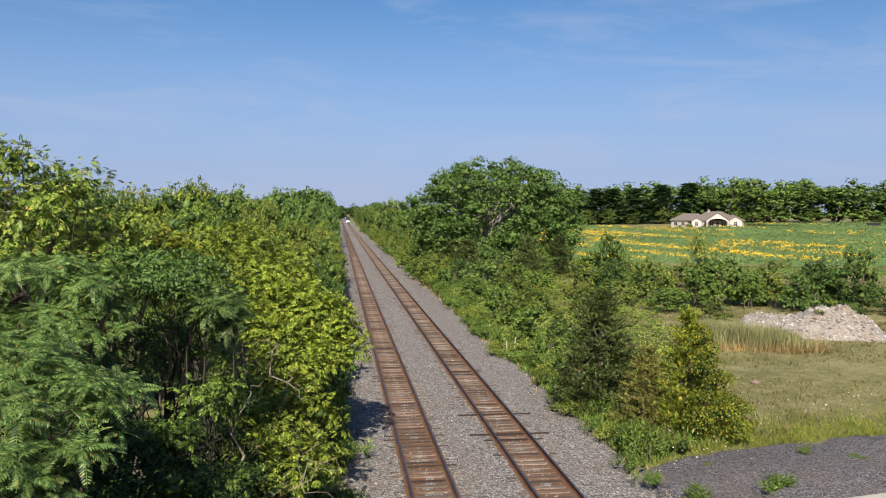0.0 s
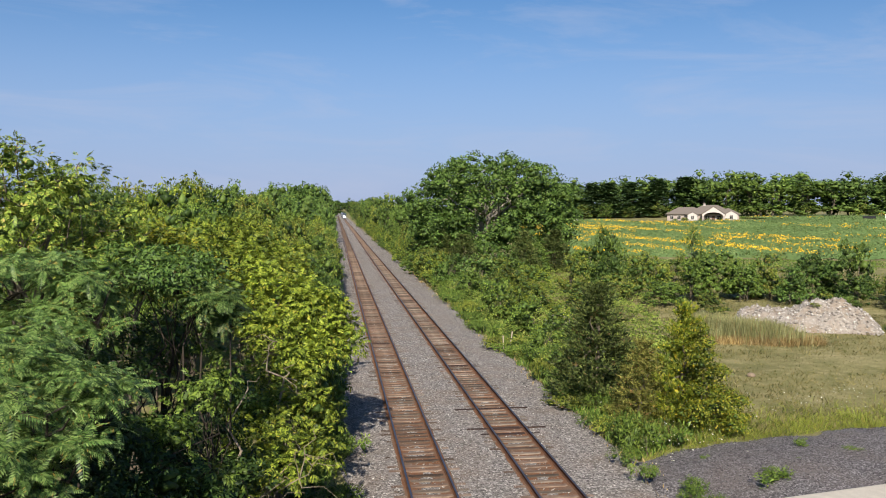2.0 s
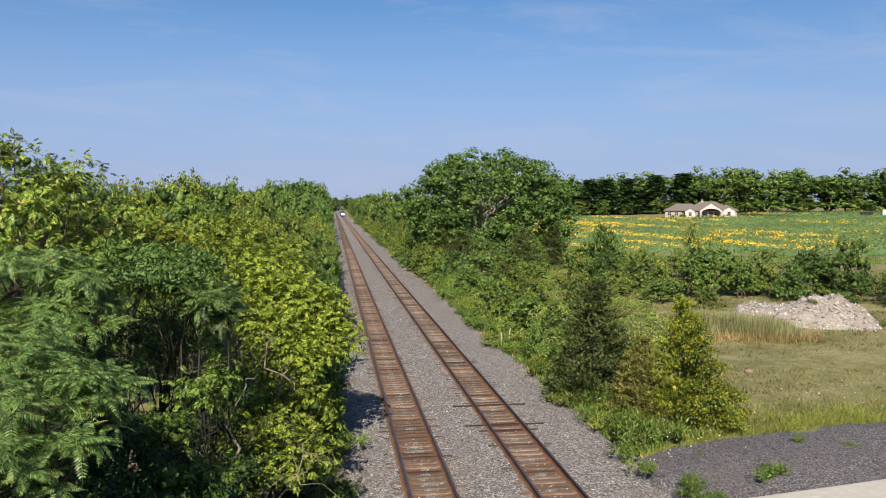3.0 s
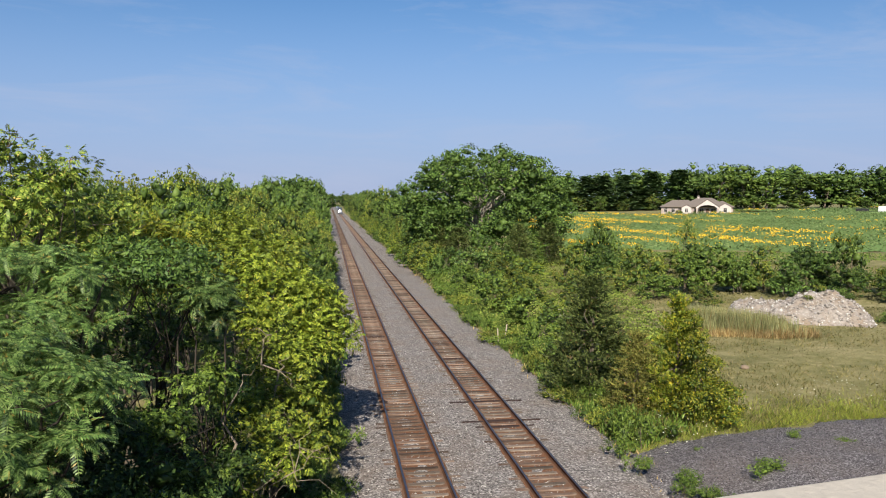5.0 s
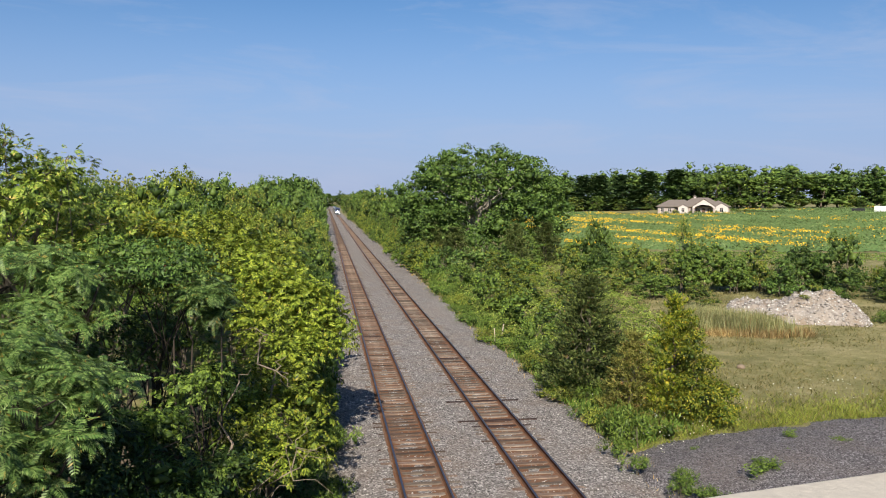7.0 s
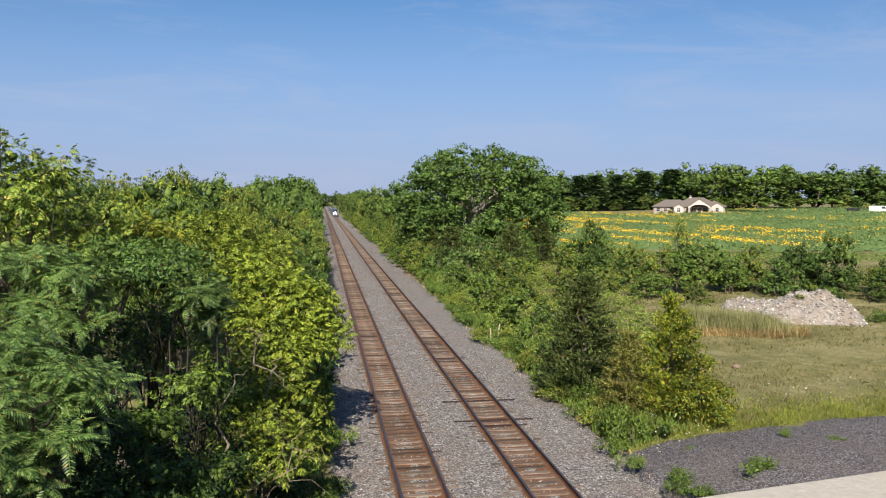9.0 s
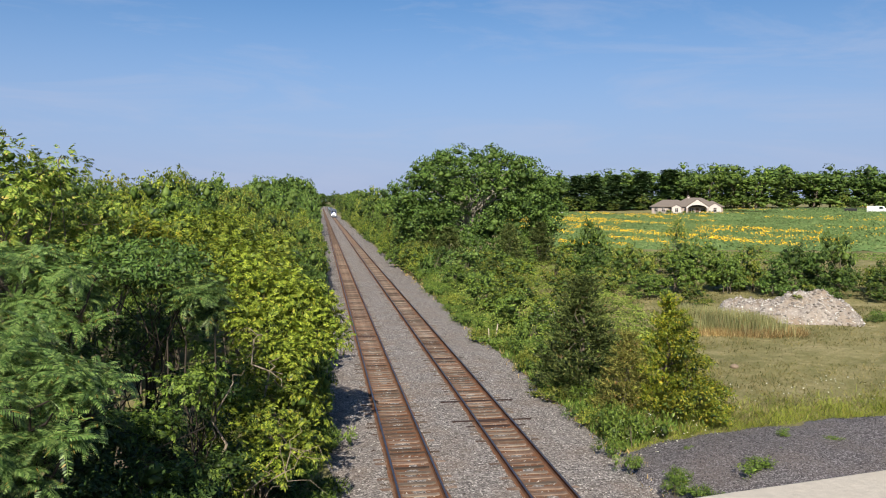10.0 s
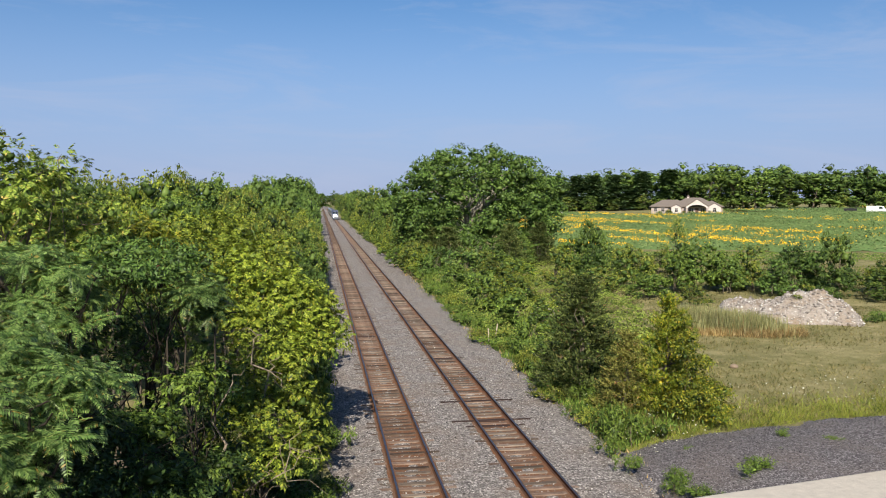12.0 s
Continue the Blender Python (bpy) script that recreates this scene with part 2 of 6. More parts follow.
L_WEED = leafy("weed_leaf", (0.06, 0.11, 0.02), (0.1, 0.17, 0.03), (0.17, 0.24, 0.045), (0.3, 0.28, 0.08), 0.05)
L_GRASS = leafy("grass_blade", (0.14, 0.155, 0.045), (0.25, 0.23, 0.085), (0.38, 0.32, 0.15), (0.45, 0.38, 0.22), 0.1, 0.75, 0.28, 0.25)
L_REED = leafy("reed_blade", (0.3, 0.32, 0.13), (0.45, 0.46, 0.2), (0.56, 0.55, 0.29), (0.5, 0.36, 0.16), 0.1, 0.75, 0.3, 0.4)
L_DRY = leafy("dry_grass_blade", (0.3, 0.2, 0.08), (0.44, 0.31, 0.13), (0.55, 0.42, 0.21), None, 0.03, 0.8, 0.25, 0.4)
L_CROP = leafy("crop_leaf", (0.12, 0.19, 0.055), (0.18, 0.26, 0.085), (0.26, 0.34, 0.13), None, 0.03, 0.7, 0.25, 0.06)
L_BLOOM = leafy("sunflower_petal", (0.5, 0.28, 0.01), (0.68, 0.4, 0.015), (0.78, 0.5, 0.03), None, 0.03, 0.7, 0.15)
L_WHITEBLOOM = leafy("white_petal", (0.5, 0.5, 0.4), (0.65, 0.65, 0.55), (0.75, 0.75, 0.68), None, 0.03, 0.7, 0.2)
L_DRUPE = leafy("red_drupe", (0.1, 0.015, 0.012), (0.15, 0.025, 0.018), (0.2, 0.04, 0.03), None, 0.03, 0.8, 0.05)

# ================= mesh helpers =================


def mesh_from(name, verts, quads=None, tris=None, mat=None, smooth=False):
    """A mesh from vertex rows and index rows, made in bulk."""
    me = bpy.data.meshes.new(name)
    verts = np.asarray(verts, np.float32).reshape(-1, 3)
    idx, starts, pos = [], [], 0
    for f, k in ((quads, 4), (tris, 3)):
        if f is not None and len(f):
            f = np.asarray(f, np.int32).reshape(-1, k)
            idx.append(f.ravel())
            starts.append(np.arange(len(f), dtype=np.int32) * k + pos)
            pos += f.size
    idx, starts = np.concatenate(idx), np.concatenate(starts)
    me.vertices.add(len(verts))
    me.vertices.foreach_set("co", verts.ravel())
    me.loops.add(len(idx))
    me.loops.foreach_set("vertex_index", idx)
    me.polygons.add(len(starts))
    me.polygons.foreach_set("loop_start", starts)
    if smooth:
        me.polygons.foreach_set("use_smooth", np.ones(len(starts), bool))
    me.update(calc_edges=True)
    me.validate()
    if mat:
        me.materials.append(mat)
    return me


def mesh_of(bm, name, mat, smooth=False):
    me = bpy.data.meshes.new(name)
    bmesh.ops.recalc_face_normals(bm, faces=bm.faces)
    bm.to_mesh(me)
    bm.free()
    if smooth:
        for p in me.polygons:
            p.use_smooth = True
    me.materials.append(mat)
    return me


def part(name, data, parent, label="", m=None, mat=None):
    """One mesh object under a thing or a part; mat overrides the shared mesh's material on this object alone."""
    ob = new(name, data)
    ob.parent = parent
    if m is not None:
        ob.matrix_basis = m
    if mat is not None:
        ob.material_slots[0].link = "OBJECT"
        ob.material_slots[0].material = mat
    return tagged(ob, label)


def box(bm, lo, hi, bevel=0.0):
    vs = [bm.verts.new((x, y, z)) for x in (lo[0], hi[0]) for y in (lo[1], hi[1]) for z in (lo[2], hi[2])]
    fs = [bm.faces.new([vs[i] for i in f]) for f in ((0, 1, 3, 2), (4, 6, 7, 5), (0, 4, 5, 1), (2, 3, 7, 6), (0, 2, 6, 4), (1, 5, 7, 3))]
    if bevel:
        es = list({e for f in fs for e in f.edges})
        bmesh.ops.bevel(bm, geom=es, offset=bevel, segments=2, affect="EDGES", profile=0.5)


def box_mesh(name, lo, hi, mat, bevel=0.0):
    bm = bmesh.new()
    box(bm, lo, hi, bevel)
    return mesh_of(bm, name, mat)


def extrude_profile(name, profile, axis_from, axis_to, mat, axis="y", bevel=0.0):
    """A closed profile drawn out along one axis. Profile pairs are (x, z) for y, (y, z) for x."""
    bm = bmesh.new()
    put = (lambda p, s: (p[0], s, p[1])) if axis == "y" else (lambda p, s: (s, p[0], p[1]))
    a = [bm.verts.new(put(p, axis_from)) for p in profile]
    b = [bm.verts.new(put(p, axis_to)) for p in profile]
    bm.faces.new(a)
    bm.faces.new(b[::-1])
    for i in range(len(a)):
        j = (i + 1) % len(a)
        bm.faces.new((a[i], b[i], b[j], a[j]))
    if bevel:
        bmesh.ops.bevel(bm, geom=list(bm.edges), offset=bevel, segments=2, affect="EDGES", profile=0.5)
    return mesh_of(bm, name, mat)


def unit(a):
    return a / np.maximum(np.linalg.norm(a, axis=-1, keepdims=True), 1e-9)


def leaf_quads(base, way, normal, length, width, fold=0.12):
    """Folded, pointed leaves: four corners each."""
    way = unit(way)
    side = unit(np.cross(way, normal))
    up = np.cross(side, way)
    length, width = np.reshape(length, (-1, 1)), np.reshape(width, (-1, 1))
    mid = base + way * length * 0.45 + up * width * fold
    v = np.stack([base, mid + side * width / 2, base + way * length - up * length * 0.06, mid - side * width / 2], 1)
    return v.reshape(-1, 3), np.arange(len(base) * 4).reshape(-1, 4)


def join_parts(pieces):
    vs, fs, n = [], [], 0
    for v, f in pieces:
        vs.append(v)
        fs.append(f + n)
        n += len(v)
    return np.concatenate(vs), np.concatenate(fs)


def clump_points(rng, lobes, count, inner=0.78, under=0.3, cull=0.7):
    """Places spread over the outside of overlapping lobes (rows of centre and radii), with the outward way of each."""
    lobes = np.asarray(lobes, float)
    area = lobes[:, 3] * lobes[:, 4] + lobes[:, 3] * lobes[:, 5] + lobes[:, 4] * lobes[:, 5]
    pick = rng.choice(len(lobes), count * 2, p=area / area.sum())
    u = unit(rng.normal(size=(count * 2, 3)))
    flip = (u[:, 2] < 0) & (rng.random(count * 2) > under)
    u[flip, 2] *= -1
    r = rng.uniform(inner, 1.05, (count * 2, 1)) * np.where(rng.random((count * 2, 1)) < 0.07, 1.14, 1.0)
    p = lobes[pick, :3] + u * r * lobes[pick, 3:]
    keep = np.ones(count * 2, bool)
    for i, lb in enumerate(lobes):
        q = np.linalg.norm((p - lb[:3]) / lb[3:], axis=1)
        keep &= (q > cull) | (pick == i)
    p, u = p[keep][:count], u[keep][:count]
    return p, u


def sublobes(rng, lobes, count=7, size=0.46):
    """Each lobe broken into smaller ones round its outside, so that the crown has tufts and hollows."""
    out = []
    for x, y, z, rx, ry, rz in lobes:
        u = unit(rng.normal(size=(count, 3)))
        u[:, 2] = np.where((u[:, 2] < -0.2) & (rng.random(count) < 0.7), -u[:, 2], u[:, 2])
        for w in u:
            s, d = size * rng.uniform(0.65, 1.2), rng.uniform(0.55, 0.95)
            out.append((x + w[0] * rx * d, y + w[1] * ry * d, z + w[2] * rz * d, rx * s, ry * s, rz * s * 0.85))
    return out


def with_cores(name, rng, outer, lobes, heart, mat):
    """A crown's mesh: its leaves, and a small uneven solid core at the heart of each lobe, which closes it; the core's
    darker green stands for the shade inside.
    """
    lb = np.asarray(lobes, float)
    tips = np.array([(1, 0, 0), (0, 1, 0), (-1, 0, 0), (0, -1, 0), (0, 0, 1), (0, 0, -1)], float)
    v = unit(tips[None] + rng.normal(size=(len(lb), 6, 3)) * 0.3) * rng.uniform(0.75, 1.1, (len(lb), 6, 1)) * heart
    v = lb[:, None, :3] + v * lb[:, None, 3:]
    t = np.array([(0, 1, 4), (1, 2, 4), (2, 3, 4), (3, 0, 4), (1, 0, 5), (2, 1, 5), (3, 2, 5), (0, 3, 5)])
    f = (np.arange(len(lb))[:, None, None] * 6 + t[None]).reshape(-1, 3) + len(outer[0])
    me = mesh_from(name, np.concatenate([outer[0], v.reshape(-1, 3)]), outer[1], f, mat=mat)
    me.materials.append(L_CORE_SHADE)
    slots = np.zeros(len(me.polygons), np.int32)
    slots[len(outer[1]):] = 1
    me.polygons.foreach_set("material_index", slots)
    return me


def crown_mesh(name, rng, lobes, clumps, per, leaf, width, spread, droop=0.25, mat=None, inner=0.78, under=0.3, heart=0.5):
    """A crown: tufts on the lobes, each a small dome of leaves that hang outwards."""
    p, u = clump_points(rng, lobes, clumps, inner, under)
    c, o = np.repeat(p, per, 0), np.repeat(u, per, 0)
    reach = np.repeat(spread * rng.uniform(0.9, 2.0, len(p)), per)[:, None]
    dome = unit(rng.normal(size=c.shape) + o * 0.6 + np.array([0, 0, 0.35]))
    base = c + dome * reach * rng.uniform(0.55, 1.0, (len(c), 1)) * np.array([1, 1, 0.75])
    flat = rng.normal(size=c.shape)
    flat -= dome * np.sum(flat * dome, 1, keepdims=True)
    way = unit(unit(flat) * 0.7 + dome * 0.35 + rng.normal(size=c.shape) * 0.15 + np.array([0, 0, -droop]))
    normal = unit(dome * 0.85 + o * 0.55 + np.array([0, 0, 0.25]) + rng.normal(size=c.shape) * 0.42)
    size = rng.uniform(0.6, 1.25, len(c))
    outer = leaf_quads(base, way, normal, leaf * size, width * size)
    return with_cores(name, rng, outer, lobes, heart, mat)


def sprig_template():
    """A compound leaf along +x: three pairs of leaflets and one at the tip, hanging from a thin stalk."""
    vs, n = [], 0
    for t, sides in ((0.38, (-1, 1)), (0.66, (-1, 1)), (0.9, (-1, 1)), (1.0, (0,))):
        for k in sides:
            base = np.array([[0.2 * t, 0, 0.05 * t - 0.1 * t * t]])
            way = np.array([[0.55, k * 0.8, -0.5]]) if k else np.array([[1, 0, -0.55]])
            v, _ = leaf_quads(base, way, np.array([[0.25, k * 0.15, 1.0]]), [0.125], [0.052])
            vs.append(v)
            n += 4
    return np.concatenate(vs), np.arange(n).reshape(-1, 4)


SPRIG_V, SPRIG_F = sprig_template()


def sprig_crown(name, rng, lobes, tufts, per, scale, mat, droop=0.35, under=0.2, heart=0.42):
    """A crown of compound leaves that radiate in tufts from the twig ends."""
    p, u = clump_points(rng, lobes, tufts, 0.72, under)
    c, o = np.repeat(p, per, 0), np.repeat(u, per, 0)
    d = unit(rng.normal(size=c.shape) + o * 0.9 + np.array([0, 0, 0.3]))
    base = c + d * scale * rng.uniform(0.02, 0.3, (len(c), 1))
    d = unit(d + np.array([0, 0, -droop]))
    n = unit(o * 0.5 + np.array([0, 0, 0.9]) + rng.normal(size=c.shape) * 0.35)
    side = unit(np.cross(n, d))
    turn = np.stack([d, side, np.cross(d, side)], 1) * (scale * rng.uniform(0.7, 1.25, len(c)))[:, None, None]
    v = (np.einsum("vk,mkj->mvj", SPRIG_V, turn) + base[:, None]).reshape(-1, 3)
    f = (np.arange(len(c))[:, None, None] * len(SPRIG_V) + SPRIG_F[None]).reshape(-1, 4)
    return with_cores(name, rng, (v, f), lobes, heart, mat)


def tube(points, radii, sides=6):
    pts, rad = np.asarray(points, float), np.asarray(radii, float)
    d = unit(np.gradient(pts, axis=0))
    ref = np.array([0.31, 0.92, 0.23])
    a = unit(np.cross(d, ref))
    b = np.cross(d, a)
    ang = np.linspace(0, 2 * np.pi, sides, endpoint=False)
    ring = np.cos(ang)[None, :, None] * a[:, None] + np.sin(ang)[None, :, None] * b[:, None]
    v = (pts[:, None] + ring * rad[:, None, None]).reshape(-1, 3)
    f = []
    for i in range(len(pts) - 1):
        for k in range(sides):
            j = (k + 1) % sides
            f.append((i * sides + k, i * sides + j, (i + 1) * sides + j, (i + 1) * sides + k))
    return v, np.array(f)


def limb_path(rng, a, b, steps=5, wander=0.12):
    a, b = np.asarray(a, float), np.asarray(b, float)
    t = np.linspace(0, 1, steps)[:, None]
    p = a + (b - a) * t
    p[1:-1] += rng.normal(size=(steps - 2, 3)) * wander * np.linalg.norm(b - a) * 0.5
    p[:, 2] += np.sin(t[:, 0] * np.pi) * 0.06 * np.linalg.norm(b - a)
    return p


def trunk_mesh(name, rng, height, radius, lobes, mat, stems=1, lean=0.0, twigs=2):
    """Tapered stem or stems, with a limb to each lobe."""
    pieces = []
    for s in range(stems):
        off = rng.normal(size=2) * radius * (2.5 if stems > 1 else 0)
        top = np.array([off[0] * 2 + rng.normal() * lean, off[1] * 2 + rng.normal() * lean, height * 0.8])
        path = limb_path(rng, (off[0], off[1], -0.3), top, 6, 0.06)
        pieces.append(tube(path, np.linspace(radius, radius * 0.2, 6), 7))
        for lb in lobes[s::stems]:
            k = rng.integers(1, 4)
            tip = np.array(lb[:3]) + np.array([0, 0, lb[5] * 0.3])
            pieces.append(tube(limb_path(rng, path[k], tip), np.linspace(radius * 0.45, radius * 0.07, 5), 5))
            for _ in range(twigs):
                q = tip + unit(rng.normal(size=3)) * np.array(lb[3:]) * 0.75
                pieces.append(tube(limb_path(rng, np.array(lb[:3]), q, 4), np.linspace(radius * 0.15, radius * 0.03, 4), 4))
    v, f = join_parts(pieces)
    return mesh_from(name, v, f, mat=mat, smooth=True)


def round_lobes(rng, height, radius, low, count, size=(0.36, 0.52)):
    """Lobes of a rounded crown between the heights low and height."""
    out, mid, half = [], (low + height) / 2, (height - low) / 2
    for i in range(count):
        u = unit(rng.normal(size=3))
        s = rng.uniform(*size)
        q = u * rng.uniform(0.45, 0.72)
        rr = radius * s
        out.append((q[0] * radius, q[1] * radius, min(mid + q[2] * half, height - rr * 0.75), rr * rng.uniform(0.9, 1.2), rr * rng.uniform(0.9, 1.2), min(rr * 0.85, half * 0.75)))
    out.append((0, 0, mid, radius * 0.55, radius * 0.55, half * 0.8))
    return out


# ================= land =================


def bank(x, y):
    """The fill on which the road climbs to the bridge, beside the cutting."""
    return 5.2 * min(1, max(0, (24 - y) / 15)) * min(1, max(0, (-1.6 - x) / 3.2))


def land(x, y):
    side = min(1.0, max(0.0, (x - 11.6) / 3.2))
    rise = 3.7 * min(1.4, max(0.0, (x - 15) / 115)) + 0.006 * min(500, max(0.0, y - 100)) * min(1.0, max(0.0, (x - 15) / 40))
    left = 0.25 * min(1.0, max(0.0, -x / 2.0))
    right_fill = 7.0 * min(1, max(0, (14 - y) / 12)) * min(1, max(0, (x - 12.5) / 4)) if y > -20 else 7.0 * min(1, max(0, (x - 12.5) / 4))
    lump = 0.12 * noise.noise((x * 0.23, y * 0.23, 0.0)) * side
    return -0.38 + 0.55 * side + rise + left + bank(x, y) + right_fill + lump


def build_ground():
    xs = [-3000, -1500, -700, -350, -180, -100] + list(np.arange(-60, -12, 4.0)) + list(np.arange(-12, 40, 1.0)) + list(np.arange(40, 230, 5.0)) + [260, 320, 420, 600, 900, 1500, 3000]
    ys = [-600, -200, -60, -20] + list(np.arange(-8, 70, 1.0)) + list(np.arange(70, 150, 4.0)) + list(np.arange(150, 420, 10.0)) + [450, 520, 650, 850, 1200, 1800, 3000, 4500]
    v = [(x, y, land(x, y)) for y in ys for x in xs]
    w = len(xs)
    f = [(j * w + i, j * w + i + 1, (j + 1) * w + i + 1, (j + 1) * w + i) for j in range(len(ys) - 1) for i in range(w - 1)]
    ob = new("ground", mesh_from("ground", v, f, mat=M_GROUND, smooth=True))
    tagged(ob, "rough olive and straw-coloured meadow ground beside the railway", "ground", kind="structure")


def build_ballast():
    prof = [(-0.9, -0.62), (0.1, -0.42), (0.9, -0.24), (1.7, -0.168), (2.25, -0.17), (2.5, -0.215), (3.87, -0.215), (4.12, -0.17), (4.7, -0.168), (5.25, -0.2), (5.8, -0.168), (6.4, -0.17), (6.65, -0.215), (8.02, -0.215), (8.27, -0.17), (8.8, -0.168), (9.6, -0.2), (10.5, -0.27), (11.4, -0.34), (12.3, -0.7)]
    ys = list(np.arange(-30, 130, 0.8)) + list(np.arange(130, 400, 8.0)) + [450, 600, 900, 1300, 1800]
    xs = []
    for (x0, z0), (x1, z1) in zip(prof[:-1], prof[1:]):
        k = max(1, int((x1 - x0) / 0.4))
        xs += [(x0 + (x1 - x0) * i / k, z0 + (z1 - z0) * i / k) for i in range(k)]
    xs.append(prof[-1])
    v = []
    for y in ys:
        for i, (x, z) in enumerate(xs):
            edge = 0.35 * noise.noise((y * 0.35, 3.0 if i < 5 else 9.0, 0)) if i < 4 or i > len(xs) - 5 else 0
            v.append((x + edge, y, z + 0.014 * noise.noise((x * 1.7, y * 1.7, 5)) - 0.006))
    w = len(xs)
    f = [(j * w + i, j * w + i + 1, (j + 1) * w + i + 1, (j + 1) * w + i) for j in range(len(ys) - 1) for i in range(w - 1)]
    ob = new("ballast", mesh_from("ballast", v, f, mat=M_BALLAST, smooth=True))
    tagged(ob, "grey-brown crushed stone ballast under both tracks", "ballast bed", kind="structure")


def stones(rng, pts, size):
    """Irregular octahedra, one for each place."""
    n = len(pts)
    dirs = np.array([(1, 0, 0), (0, 1, 0), (-1, 0, 0), (0, -1, 0), (0, 0, 1), (0, 0, -1)], float)
    v = dirs[None] * rng.uniform(0.45, 1.0, (n, 6, 1)) + rng.normal(size=(n, 6, 3)) * 0.16
    a = rng.uniform(0, 2 * np.pi, n)
    c, s = np.cos(a)[:, None], np.sin(a)[:, None]
    v = np.stack([v[..., 0] * c - v[..., 1] * s, v[..., 0] * s + v[..., 1] * c, v[..., 2] * 0.7], -1)
    v = v * np.reshape(size, (n, 1, 1)) + np.asarray(pts)[:, None]
    t = np.array([(0, 1, 4), (1, 2, 4), (2, 3, 4), (3, 0, 4), (1, 0, 5), (2, 1, 5), (3, 2, 5), (0, 3, 5)])
    f = (np.arange(n)[:, None, None] * 6 + t[None]).reshape(-1, 3)
    return v.reshape(-1, 3), f


def build_loose_stones():
    rng = np.random.default_rng(11)
    n = 23000
    y = 20 + 60 * rng.random(n) ** 1.7
    x = rng.uniform(0.2, 11.6, n)
    z = np.interp(x, [0.1, 0.9, 1.7, 2.25, 2.5, 3.87, 4.12, 4.7, 5.25, 5.8, 6.4, 6.65, 8.02, 8.27, 8.8, 9.6, 10.5, 11.4, 12.3], [-0.42, -0.24, -0.168, -0.17, -0.215, -0.215, -0.17, -0.168, -0.2, -0.168, -0.17, -0.215, -0.215, -0.17, -0.168, -0.2, -0.27, -0.34, -0.7])
    v, f = stones(rng, np.stack([x, y, z], 1), rng.uniform(0.018, 0.05, n) * np.where(rng.random(n) < 0.05, 1.6, 1))
    ob = new("ballast_stones", mesh_from("ballast_stones", v, tris=f, mat=M_STONE))
    tagged(ob, "loose pale and brown ballast stones between the rails", "ballast stones", kind="stuff")


# ================= railway =================
TRACKS = ((3.185, "left"), (7.335, "right"))
TIE_STEP = 0.53


def rail_mesh(name, y0, y1):
    prof = [(-0.07, -0.172), (0.07, -0.172), (0.07, -0.158), (0.012, -0.14), (0.012, -0.045), (0.036, -0.032), (0.036, -0.006), (0.028, 0.0), (-0.028, 0.0), (-0.036, -0.006), (-0.036, -0.032), (-0.012, -0.045), (-0.012, -0.14), (-0.07, -0.158)]
    me = extrude_profile(name, prof, y0, y1, M_RUST)
    me.materials.append(M_RAILHEAD)
    for p in me.polygons:
        if p.center.z > -0.01 and p.normal.z > 0.3:
            p.material_index = 1
    return me


